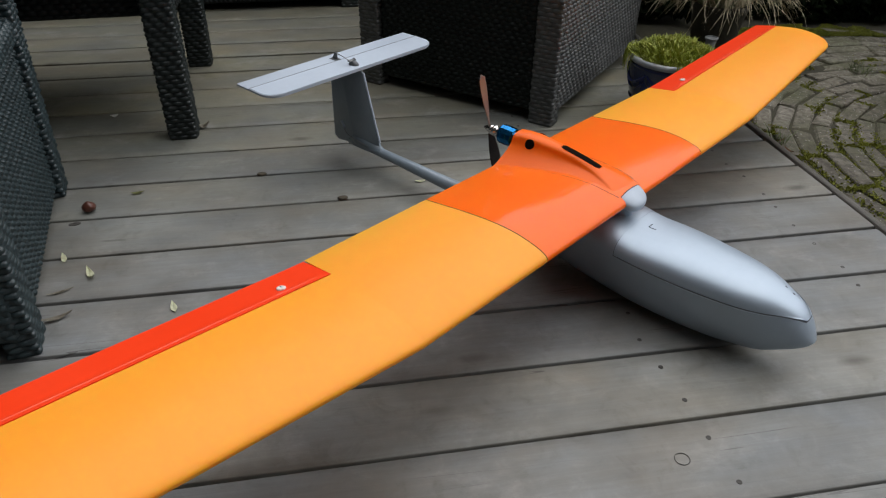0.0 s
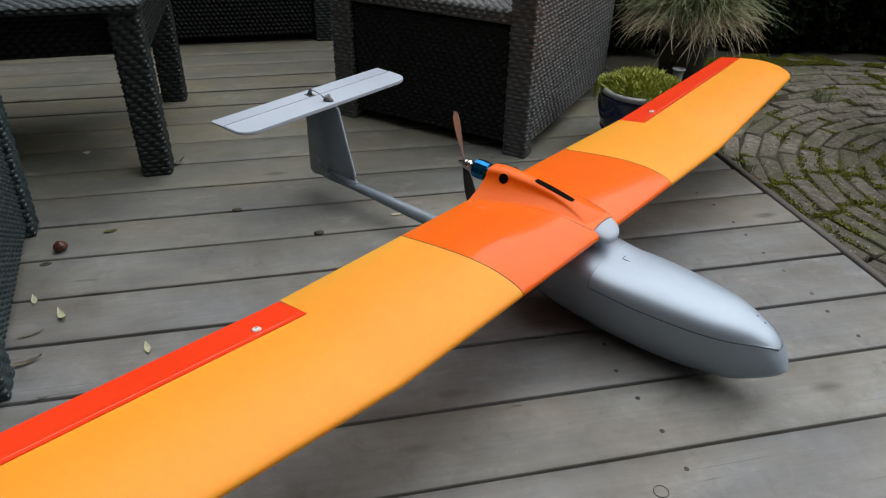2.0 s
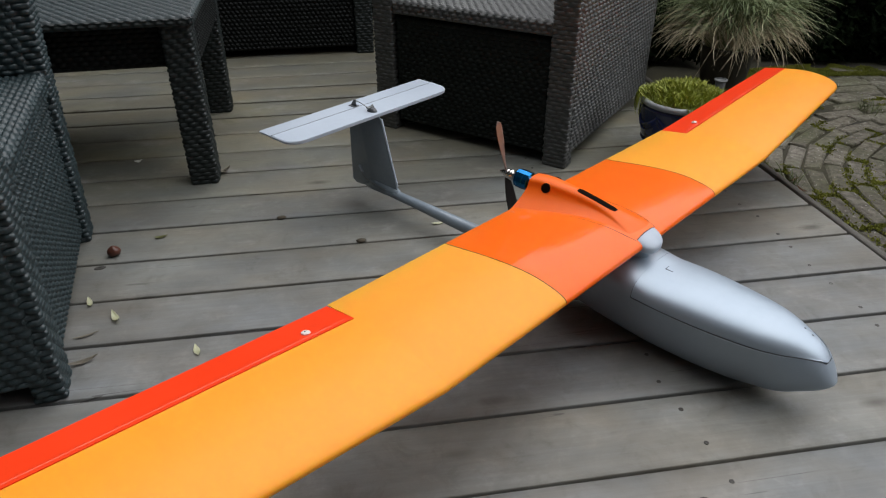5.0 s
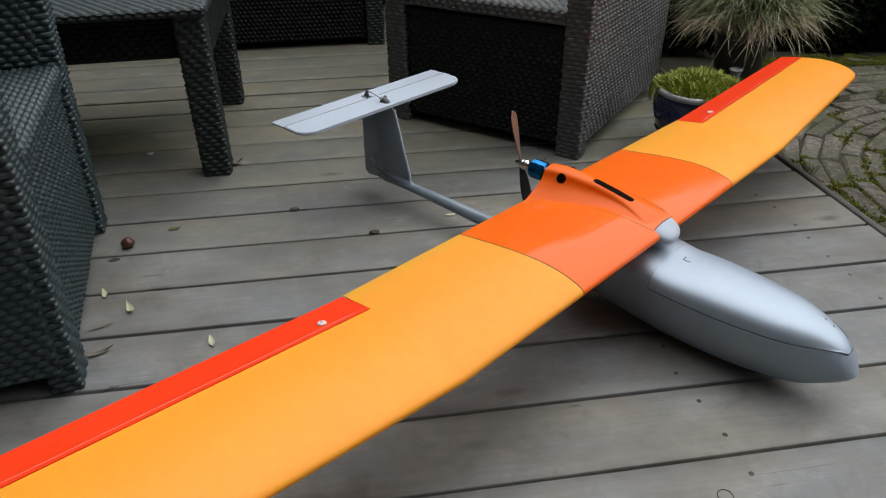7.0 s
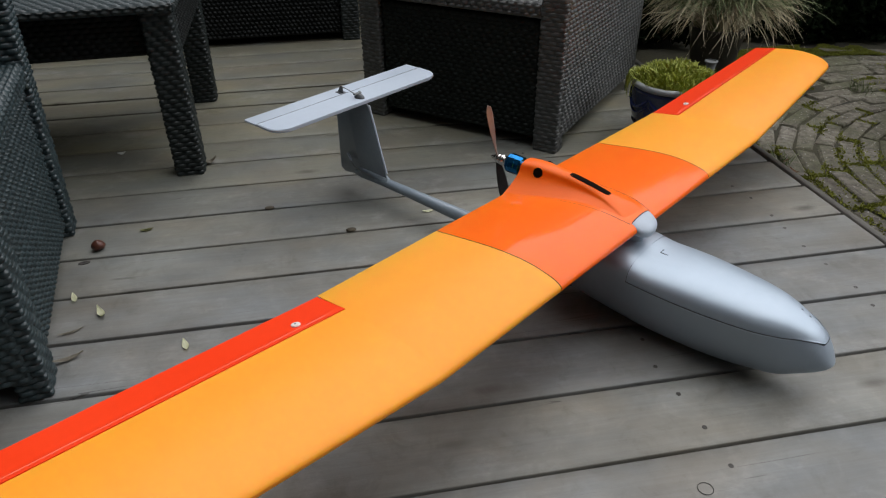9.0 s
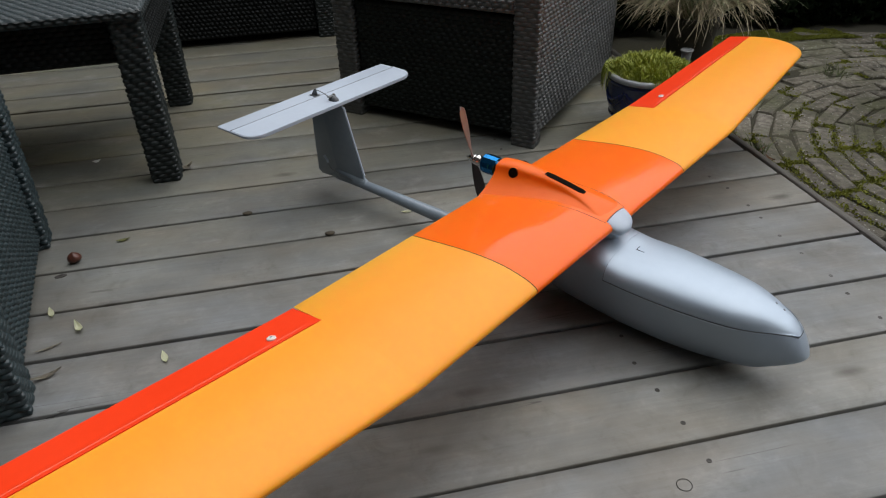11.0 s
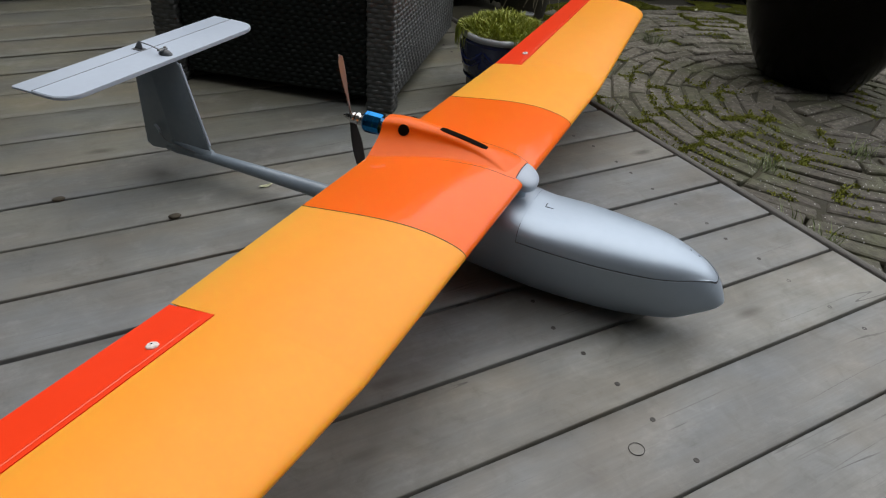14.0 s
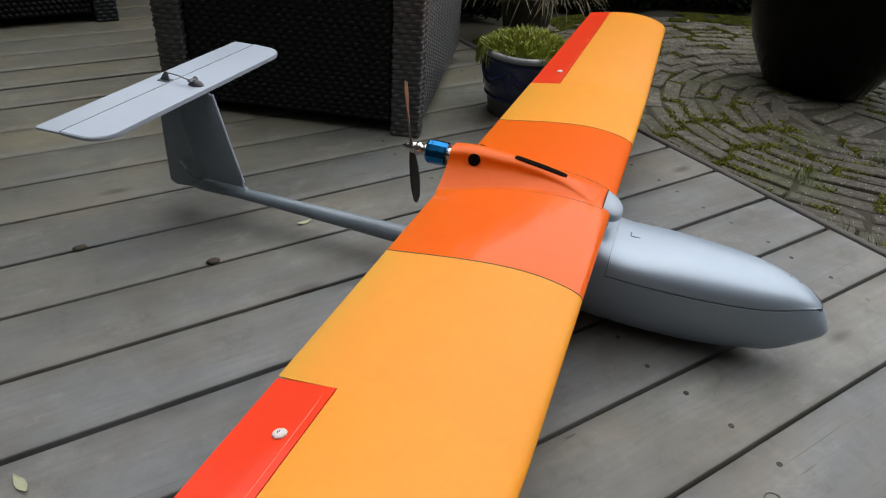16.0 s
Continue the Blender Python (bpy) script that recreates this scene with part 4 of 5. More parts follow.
bm = bmesh.new()
secs = [[(u, k * y, z) for y, z in ((-0.0105, 0.052), (-0.0088, 0.062), (-0.0035, 0.069), (0.0035, 0.069), (0.0088, 0.062), (0.0105, 0.052))] for u, k in ((-0.7, 0.72), (-0.68, 1.0), (-0.62, 1.0), (-0.598, 0.8))]
rings(bm, secs)
bmesh.ops.recalc_face_normals(bm, faces=bm.faces)
part("fin_fillet", bm, GREY_DARK, fin, "grey fillet where the fin meets the boom", True)


def corner(cx, cy, r, a0, a1, n=6):
    return [(cx + r * math.cos(radians(a)), cy + r * math.sin(radians(a))) for a in spread(a0, a1, n)]


stab_outline = [(-0.7225, -0.2515)] + corner(-0.6875, -0.2145, 0.037, -90, 0) + corner(-0.6925, 0.203, 0.042, 0, 78) + [(-0.7225, 0.2465)]
stab = slab("tailplane", stab_outline, 0.0075, 0.2475, GREY_FOAM, plane, "pale grey tailplane on top of the fin", "z")
slab("elevator", [(-0.7245, 0.2465), (-0.7675, 0.2455), (-0.7675, -0.2525), (-0.7245, -0.2515)], 0.006, 0.2475, GREY_FOAM, plane, "pale grey elevator", "z")
bm = bmesh.new()
tube(bm, [(-0.7235, -0.251, 0.2507), (-0.7235, 0.0, 0.2507), (-0.7235, 0.246, 0.2507)], 0.0008, 6)
part("hinge_line", bm, SERVO, stab, "dark hinge line")
bm = bmesh.new()
turned(bm, [(0.001, 0.0095), (0.0045, 0.009), (0.0085, 0.006), (0.0115, 0.0015), (0.012, -0.001)], 16, pose(-0.676, -0.003, 0.2512) @ Matrix.Diagonal((1.25, 0.85, 1, 1)))
servo = part("servo", bm, SERVO, stab, "small dark servo bump on the tailplane", True)
bm = bmesh.new()
turned(bm, [(0.0005, 0.004), (0.0028, 0.0035), (0.003, -0.001)], 10, pose(-0.679, 0.001, 0.261))
box(bm, (-0.683, -0.016, 0.2595), (-0.675, 0.004, 0.2625), 0.001)
part("servo_arm", bm, CLEAR, servo, "pale plastic servo arm")
bm = bmesh.new()
tube(bm, [(-0.679, -0.0145, 0.2635), (-0.688, -0.0145, 0.2645), (-0.7, -0.012, 0.2655), (-0.72, -0.0085, 0.2655), (-0.731, -0.0075, 0.2648)], 0.0011, 6)
part("pushrod", bm, DULL_STEEL, servo, "thin bent wire pushrod")
bm = bmesh.new()
rings(bm, [[(-0.747, y, 0.2505), (-0.727, y, 0.2505), (-0.7285, y, 0.2585), (-0.7295, y, 0.2665), (-0.7345, y, 0.267), (-0.7395, y, 0.261)] for y in (-0.0085, -0.0065)])
box(bm, (-0.748, -0.0155, 0.2503), (-0.7265, 0.001, 0.2516), 0.0005)
bmesh.ops.recalc_face_normals(bm, faces=bm.faces)
part("control_horn", bm, SERVO, stab, "dark control horn")


# ---------- resin wicker furniture ----------
def weave(w, h, pu, pv, amp, thick=0.012, turn=False, seed=0):
    """A plate w by h in the x-z plane facing -y, its face woven in relief; returns vertex and face arrays."""
    if turn:
        nx, ny = max(2, int(w / pv * 5)), max(2, int(h / pu * 7))
    else:
        nx, ny = max(2, int(w / pu * 7)), max(2, int(h / pv * 6))
    X, Z = np.meshgrid(np.linspace(0, w, nx + 1), np.linspace(0, h, ny + 1))
    U, W = (Z, X) if turn else (X, Z)
    row = np.floor(W / pv)
    f = W / pv - row - 0.5
    ph = U / pu + 0.36 * row + 0.05 * np.sin(row * 1.7 + seed)
    over = 0.5 + 0.5 * np.cos(2 * np.pi * ph)
    strand = np.clip(1 - (2.25 * np.abs(f)) ** 4.5, 0, 1)
    H = amp * strand * (0.05 + 0.95 * np.clip(over * 2.1 - 0.15, 0, 1))
    if pu < 1.3 * pv:       # short slanted strands in rows, with open gaps between the rows
        lean = 0.5 + 0.5 * np.cos(2 * np.pi * (U / pu + 0.55 * f + 0.5 * (row % 2)))
        H = amp * np.clip(1 - (2.5 * np.abs(f)) ** 4, 0, 1) * (0.12 + 0.88 * np.clip(lean * 1.9 - 0.1, 0, 1))
    edge = np.minimum.reduce([X, w - X, Z, h - Z])
    H = H * np.clip(edge / 0.006, 0, 1) - 0.003 * np.clip(1 - edge / 0.006, 0, 1) ** 2
    top = np.stack([X, -H, Z], -1).reshape(-1, 3)
    idx = np.arange((nx + 1) * (ny + 1)).reshape(ny + 1, nx + 1)
    quads = np.stack([idx[:-1, :-1], idx[:-1, 1:], idx[1:, 1:], idx[1:, :-1]], -1).reshape(-1, 4)
    k = len(top)
    back = np.array([[0, thick, 0], [w, thick, 0], [w, thick, h], [0, thick, h]], float)
    front = np.array([[0, 0.004, 0], [w, 0.004, 0], [w, 0.004, h], [0, 0.004, h]], float)
    verts = np.concatenate([top, back, front])
    b, q = k, k + 4
    extra = [(b + 1, b, b + 3, b + 2), (q, q + 1, b + 1, b), (q + 1, q + 2, b + 2, b + 1), (q + 2, q + 3, b + 3, b + 2), (q + 3, q, b, b + 3), (q, q + 3, q + 2, q + 1)]
    return verts, np.concatenate([quads, np.array(extra)])


def woven(name, pieces, parent, material=None, label=""):
    """One mesh out of several woven plates: (w, h, pu, pv, amp, thick, turn, matrix)."""
    vs, fs, k = [], [], 0
    for i, (w, h, pu, pv, amp, thick, turn, m) in enumerate(pieces):
        v, f = weave(w, h, pu, pv, amp, thick, turn, i)
        R, T = np.array(m.to_3x3()), np.array(m.translation)
        vs.append(v @ R.T + T)
        fs.append(f + k)
        k += len(v)
    vs, fs = np.concatenate(vs), np.concatenate(fs)
    me = bpy.data.meshes.new(name)
    me.vertices.add(len(vs))
    me.vertices.foreach_set("co", vs.astype(np.float32).ravel())
    me.loops.add(fs.size)
    me.loops.foreach_set("vertex_index", fs.astype(np.int32).ravel())
    me.polygons.add(len(fs))
    me.polygons.foreach_set("loop_start", np.arange(0, fs.size, 4, dtype=np.int32))
    me.update(calc_edges=True)
    me.polygons.foreach_set("use_smooth", [True] * len(fs))
    me.set_sharp_from_angle(angle=radians(60))
    return part(name, me, material or RATTAN, parent, label)


def face(x, y, z, kind):
    """Pose of a plate: front (-y), back (+y), left (-x), right (+x), top (+z)."""
    return {"front": pose(x, y, z), "right": pose(x, y, z, 0, 0, 90), "left": pose(x, y, z, 0, 0, -90), "back": pose(x, y, z, 0, 0, 180), "top": pose(x, y, z, -90, 0, 0)}[kind]


def bands(w, d, h, parent, name, at=(0, 0, 0), shear=(0, 0), label="", pu=0.0285, pv=0.0118, amp=0.0044, r=0.009, material=None):
    """An upright post wound with woven bands, closed all round."""
    path, nrm = [], []
    for cx, cy, a0 in ((w - r, r, -90), (w - r, d - r, 0), (r, d - r, 90), (r, r, 180)):
        for a in spread(a0, a0 + 90, 4):
            path.append((cx + r * math.cos(radians(a)), cy + r * math.sin(radians(a))))
            nrm.append((math.cos(radians(a)), math.sin(radians(a))))
    path, nrm = np.array(path + path[:1]), np.array(nrm + nrm[:1])
    seg = np.r_[0, np.cumsum(np.hypot(*np.diff(path, axis=0).T))]
    total = seg[-1]
    per = max(2, round(total / pu))
    ns, nz = per * 7, int(h / pv * 6)
    S = np.linspace(0, total, ns + 1)[:-1]
    P = np.stack([np.interp(S, seg, path[:, i]) for i in (0, 1)], -1)
    N = np.stack([np.interp(S, seg, nrm[:, i]) for i in (0, 1)], -1)
    N /= np.linalg.norm(N, axis=1)[:, None]
    Z = np.linspace(0, h, nz + 1)
    row = np.floor(Z / pv)
    f = Z / pv - row - 0.5
    over = 0.5 + 0.5 * np.cos(2 * np.pi * (S[None] * per / total + 0.36 * row[:, None]))
    H = amp * (np.clip(1 - (2.15 * np.abs(f)) ** 4, 0, 1)[:, None] * (0.15 + 0.85 * np.clip(over * 1.9, 0, 1))) - amp * 0.7
    V = np.zeros((nz + 1, ns, 3))
    V[..., 0] = at[0] + P[None, :, 0] + N[None, :, 0] * H + shear[0] * Z[:, None]
    V[..., 1] = at[1] + P[None, :, 1] + N[None, :, 1] * H + shear[1] * Z[:, None]
    V[..., 2] = at[2] + Z[:, None]
    idx = np.arange((nz + 1) * ns).reshape(nz + 1, ns)
    nx = np.roll(idx, -1, 1)
    quads = np.stack([idx[:-1], nx[:-1], nx[1:], idx[1:]], -1).reshape(-1, 4).tolist()
    me = bpy.data.meshes.new(name)
    me.from_pydata(V.reshape(-1, 3).tolist(), [], quads + [idx[0][::-1].tolist(), idx[-1].tolist()])
    me.polygons.foreach_set("use_smooth", [True] * len(me.polygons))
    me.set_sharp_from_angle(angle=radians(70))
    return part(name, me, material or RATTAN, parent, label)


PANEL = (0.0245, 0.0122, 0.0044)
WIDE = (0.0185, 0.0165, 0.0065)


def wicker_seat(name, label, category, m, W, D=0.62, seat=0.395, arm=0.60, back=0.74, post=0.072, group="", weave_mat=None, front=None, relief=0.0034, lean=0.0):
    ob = thing(name, label, category, m, group)
    t = 0.07
    for s, x in (("l", 0.0), ("r", W - post)):
        bands(post, 0.05, arm, ob, "front_post", (x, 0, 0), label="post of horizontal woven bands", r=0.006, amp=relief, material=weave_mat)
        outer = face(W, 0.02, 0.04, "right") if s == "r" else face(0, D, 0.04, "left")
        inner = face(W - t, D - 0.01, seat, "left") if s == "r" else face(t, 0.03, seat, "right")
        woven("side_panel", [(D - 0.02, arm - 0.04, *PANEL, 0.02, False, outer)], ob, weave_mat, label="woven outer side panel")
        woven("inner_panel", [(D - 0.04, arm - seat, *PANEL, 0.02, False, inner)], ob, weave_mat, label="woven inner side panel")
        woven("arm_rest", [(t, D - 0.04, 0.0285, 0.0118, 0.0042, 0.03, False, face(x, 0.035, arm, "top"))], ob, weave_mat, label="woven arm rest")
        bm = bmesh.new()
        fx = x + (0.004 if s == "r" else 0.036)
        box(bm, (fx, D - 0.24, 0.0), (fx + 0.03, D - 0.18, 0.07), 0.004)
        part("rear_foot", bm, DARK_RESIN, ob)
    inset = 0.016
    # front panels use a shaded copy of the weave
    woven("front_panel", [(W - 2 * post - 0.004, seat - 0.045 - 0.03, *(WIDE if front else PANEL), 0.02, False, face(post + 0.002, inset, 0.03, "front"))], ob, front or RATTAN_FRONT_SHADE, "woven front panel with shade in its colour")
    bm = bmesh.new()
    box(bm, (post + 0.003, inset + 0.024, 0.06), (W - post - 0.003, D - 0.03, seat - 0.022), 0.0)
    part("under_frame", bm, DARK_RESIN, ob, "plain dark inner frame")
    woven("seat", [(W - 2 * t - 0.002, D - 0.10, *PANEL, 0.018, False, face(t + 0.001, 0.004, seat, "top"))], ob, weave_mat, label="woven seat")
    woven("seat_front", [(W - 2 * t - 0.002, 0.036, *PANEL, 0.016, False, face(t + 0.001, 0.004, seat - 0.038, "front"))], ob, weave_mat, label="woven front edge of the seat")
    woven("backrest", [(W - 2 * t, back - seat, *PANEL, 0.05, False, face(t, D - 0.09, seat, "front"))], ob, weave_mat, label="woven backrest")
    woven("rear_panel", [(W, back - 0.06, *PANEL, 0.02, False, face(W, D + 0.022, 0.06, "back"))], ob, weave_mat, label="woven rear panel")
    if lean:        # the whole frame rakes forwards with height
        rake = Matrix.Identity(4)
        rake[1][2] = -lean
        for o in ob.children:
            o.data.transform(rake)
    return ob


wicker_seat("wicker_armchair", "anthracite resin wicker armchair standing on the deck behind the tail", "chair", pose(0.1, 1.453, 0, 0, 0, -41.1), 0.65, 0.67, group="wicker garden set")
# this armchair and the sofa take the shaded copies of the weave
wicker_seat("wicker_armchair", "anthracite resin wicker armchair facing across the deck beside the table", "chair", pose(-0.507, 0.297, 0, 0, 0, 101.4), 0.615, group="wicker garden set", weave_mat=RATTAN_BLUE_SHADE, front=RATTAN_BLUE_SHADE, relief=0.005, lean=0.05)
wicker_seat("wicker_sofa", "anthracite resin wicker two-seat sofa at the back of the deck", "sofa", pose(-1.17, 2.292, 0, 0, 0, 0.3), 1.315, group="wicker garden set", weave_mat=RATTAN_SHADE, front=RATTAN_DEEP_SHADE)

# low table, built in shaded copies of the weave
table = thing("wicker_table", "low anthracite resin wicker coffee table on square legs", "table", pose(-0.357, 1.098, 0, 0, 0, 2.6), "wicker garden set")
TW, TL, TZ, LEG = 0.63, 0.98, 0.442, 0.074
for lx, ly, sx, sy in ((-LEG, 0.0, 0.014, -0.022), (-LEG, TW - LEG, 0.014, 0.022), (-TL, 0.0, -0.014, -0.022), (-TL, TW - LEG, -0.014, 0.022)):
    bands(LEG, LEG, TZ - 0.02, table, "leg", (lx, ly, 0.0), (sx, sy), "square woven leg", material=RATTAN_SHADE)
    bm = bmesh.new()
    box(bm, (lx + 0.006, ly + 0.006, 0.0), (lx + LEG - 0.006, ly + LEG - 0.006, 0.006))
    part("foot_pad", bm, DARK_RESIN, table)
AP = 0.128
for w, m in ((TL - 2 * LEG + 0.02, face(-TL + LEG - 0.01, 0.03, TZ - AP, "front")), (TW - 2 * LEG + 0.02, face(0.002, LEG - 0.01, TZ - AP, "right")),
             (TL - 2 * LEG + 0.02, face(-LEG + 0.01, TW + 0.004, TZ - AP, "back")), (TW - 2 * LEG + 0.02, face(-TL - 0.002, TW - LEG + 0.01, TZ - AP, "left"))):
    # the deepest copy: shade below the tabletop is painted into the apron
    woven("apron", [(w, AP - 0.02, *PANEL, 0.012, False, m)], table, RATTAN_DEEP_SHADE, "woven apron under the top, shade put into its colour")
woven("tabletop", [(TL + 0.026, TW + 0.04, *PANEL, 0.02, False, face(-TL - 0.012, -0.02, TZ, "top"))], table, RATTAN_BLUE_SHADE, "woven tabletop")
woven("top_edge", [(TL + 0.026, 0.02, *PANEL, 0.01, False, face(-TL - 0.012, -0.02, TZ - 0.021, "front"))], table, RATTAN_SHADE)
woven("top_edge", [(TW + 0.04, 0.02, *PANEL, 0.01, False, face(0.014, -0.02, TZ - 0.021, "right"))], table, RATTAN_SHADE)

# ---------- pots and plants ----------
POT = (0.937, 1.074)
pot = thing("flower_pot", "blue-grey glazed flower pot of green sedum on the deck", "plant pot", pose(POT[0], POT[1], 0, 0, 0, -60) @ Matrix.Diagonal((0.94, 0.94, 0.97, 1)))
bm = bmesh.new()
turned(bm, [(0.04, 0.0), (0.088, 0.0), (0.093, 0.004), (0.1, 0.045), (0.105, 0.052)], 48)
part("base", bm, GLAZE_BASE, pot, "unglazed grey stoneware foot", True)
bm = bmesh.new()
turned(bm, [(0.09, 0.048), (0.105, 0.052), (0.113, 0.085), (0.1185, 0.125), (0.119, 0.15), (0.1175, 0.165), (0.114, 0.168)], 48)
part("body", bm, GLAZE_BLUE, pot, "blue-grey glazed body", True)
bm = bmesh.new()
turned(bm, [(0.112, 0.163), (0.122, 0.166), (0.126, 0.172), (0.1255, 0.179), (0.121, 0.182), (0.112, 0.181), (0.108, 0.176), (0.108, 0.15)], 48, None, False)
part("rim", bm, GLAZE_RIM, pot, "pale glazed rim", True)
POT_R = [(0.05, 0.105), (0.085, 0.113), (0.125, 0.1185), (0.15, 0.119), (0.165, 0.1175)]


def on_pot(a, z, lift=0.0012):
    r = lerp(POT_R, z) + lift
    return (r * math.cos(a), r * math.sin(a), z)


for z, rad in ((0.057, 0.0026), (0.158, 0.003)):
    bm = bmesh.new()
    tube(bm, [on_pot(a, z, 0.0) for a in spread(0, 2 * math.pi, 48)], rad, 6)
    part("painted_band", bm, GLAZE_COBALT, pot, "cobalt painted band")
for k in range(6):
    a0 = k * math.pi / 3
    bm = bmesh.new()
    for dz, rr in ((0.0, 0.0042), (-0.018, 0.0026)):
        tube(bm, [on_pot(a0 + t * 0.5, 0.142 + dz - 0.032 * (1 - t * t)) for t in spread(-1, 1, 12)], rr, 5)
    part("painted_swag", bm, GLAZE_COBALT, pot, "cobalt painted swag")
    bm = bmesh.new()
    c = a0 + math.pi / 6
    for da, z, s in ((0.0, 0.112, 0.014), (-0.13, 0.124, 0.013), (0.13, 0.124, 0.013), (-0.07, 0.1, 0.009), (0.07, 0.1, 0.009), (0, 0.085, 0.008)):
        bmesh.ops.create_icosphere(bm, subdivisions=2, radius=1.0, matrix=Matrix.Translation(on_pot(c + da, z, -0.001)) @ Matrix.Rotation(c + da, 4, "Z") @ Matrix.Diagonal((0.0025, s, s, 1)))
    part("painted_flower", bm, GLAZE_COBALT, pot, "dark cobalt painted flower")
bm = bmesh.new()
turned(bm, [(0.001, 0.175), (0.06, 0.172), (0.11, 0.16)], 30)
part("soil", bm, EARTH, pot)


def blades(count, seed, root, shape, width, segs=4):
    """Grass-like blades as one mesh. root(rnd) gives a foot, shape(rnd, foot) the points along the blade."""
    rnd = np.random.RandomState(seed)
    vs, fs = [], []
    for _ in range(count):
        foot = root(rnd)
        pts = shape(rnd, foot)
        wd = width * (0.6 + 0.8 * rnd.rand())
        ang = rnd.rand() * 6.28
        side = Vector((math.cos(ang), math.sin(ang), 0.2 * rnd.normal()))
        k = len(vs)
        for i, p in enumerate(pts):
            s = wd * (1 - (i / (len(pts) - 1)) ** 1.5 * 0.92) * 0.5
            vs += [tuple(Vector(p) - side * s), tuple(Vector(p) + side * s)]
        fs += [(k + 2 * i, k + 2 * i + 1, k + 2 * i + 3, k + 2 * i + 2) for i in range(len(pts) - 1)]
    me = bpy.data.meshes.new("blades")
    me.from_pydata(vs, [], fs)
    return me


def sedum_root(rnd):
    a, r = rnd.rand() * 6.283, 0.112 * math.sqrt(rnd.rand())
    x, y = r * math.cos(a), r * math.sin(a)
    h = 0.045 * (1 - (r / 0.13) ** 2) + 0.014 * noise.noise((x * 24, y * 24, 2))
    return Vector((x, y, 0.168 + h * rnd.rand()))


def sedum_shape(rnd, f):
    out = Vector((f.x, f.y, 0)) * 1.6 + Vector((rnd.normal() * 0.12, rnd.normal() * 0.12, 0.24 + 0.1 * rnd.rand()))
    d = out.normalized()
    l = 0.01 + 0.01 * rnd.rand()
    bend = Vector((rnd.normal(), rnd.normal(), 0.3)) * 0.006
    return [f, f + d * l * 0.4, f + d * l * 0.75 + bend * 0.5, f + d * l + bend]


part("sedum", blades(7500, 11, sedum_root, sedum_shape, 0.0048), SEDUM, pot, "dense yellow-green sedum cushion")


def trail_shape(rnd, f):
    o = Vector((f.x, f.y, 0)).normalized()
    l = 0.025 + 0.035 * rnd.rand()
    s = Vector((-o.y, o.x, 0)) * rnd.normal() * 0.014
    return [f, f + o * 0.014 + Vector((0, 0, 0.006)) + s * 0.3, f + o * 0.02 - Vector((0, 0, l * 0.4)) + s * 0.7, f + o * 0.02 - Vector((0, 0, l)) + s]


def rim_root(a0):
    def root(rnd):
        a = a0 + 0.2 * rnd.normal()
        return Vector((0.118 * math.cos(a), 0.118 * math.sin(a), 0.186))
    return root


for k, a0 in enumerate((-0.42, 3.8)):
    part("trailing_clump", blades(130, 12 + k, rim_root(a0), trail_shape, 0.0036), SEDUM, pot, "sedum trailing over the rim")

# ornamental grass in a dark pot
GP = (1.385, 1.63)
gpot = thing("grass_pot", "dark clay pot of arching green and straw-coloured ornamental grass", "potted plant", pose(GP[0], GP[1], GROUND_Z + 0.012))
bm = bmesh.new()
turned(bm, [(0.04, 0.0), (0.066, 0.0), (0.07, 0.01), (0.09, 0.15), (0.097, 0.175), (0.1, 0.195), (0.094, 0.198), (0.086, 0.18)], 36, None, False)
part("pot", bm, TERRA, gpot, "dark weathered clay pot", True)
bm = bmesh.new()
turned(bm, [(0.001, 0.185), (0.05, 0.183), (0.089, 0.175)], 24)
part("soil", bm, EARTH, gpot)


def grass_root(rnd):
    a, r = rnd.rand() * 6.283, 0.07 * math.sqrt(rnd.rand())
    return Vector((r * math.cos(a), r * math.sin(a), 0.18))


def arch(reach, rise, droop, turn=0.45):
    """An arching blade: up and out to its crown, then hanging."""
    def shape(rnd, f):
        a = math.atan2(f.y, f.x) + turn * rnd.normal()
        o = Vector((math.cos(a), math.sin(a), 0))
        R = reach * (0.3 + 0.6 * math.sqrt(rnd.rand()) + 0.3 * rnd.rand() ** 3)
        H = rise * (0.55 + 0.65 * rnd.rand()) * (1.25 - 0.45 * R / reach)
        D = droop * (0.2 + 0.8 * rnd.rand()) * R / reach
        sway = Vector((-o.y, o.x, 0)) * rnd.normal() * 0.05
        return [f + o * R * (1.25 * t - 0.25 * t * t * t) + Vector((0, 0, H * (1 - (1 - min(1, t * 1.7)) ** 2) - D * max(0, t - 0.4) ** 1.5 * 2.1)) + sway * t * t for t in (0, 0.13, 0.27, 0.42, 0.57, 0.72, 0.86, 1.0)]
    return shape


part("green_grass", blades(2100, 21, grass_root, arch(0.24, 0.25, 0.06), 0.0036), GRASS_GREEN, gpot, "fine green arching blades")
part("dry_grass", blades(1000, 22, grass_root, arch(0.23, 0.15, 0.13), 0.0044), GRASS_DRY, gpot, "straw-coloured drooping blades")

# small plastic stake beside the flower pot
stake = thing("plastic_stake", "small cloudy grey plastic tube standing beside the flower pot", "garden stake", pose(1.225, 1.375, GROUND_Z + 0.012))
bm = bmesh.new()
turned(bm, [(0.004, 0.0), (0.012, 0.0), (0.013, 0.1), (0.017, 0.155), (0.016, 0.156), (0.012, 0.15)], 20, None, False)
part("tube", bm, CLEAR, stake, "", True)
bm = bmesh.new()
turned(bm, [(0.0165, 0.15), (0.021, 0.154), (0.021, 0.158), (0.0155, 0.158)], 20, None, False)
part("collar", bm, CLEAR, stake, "", True)
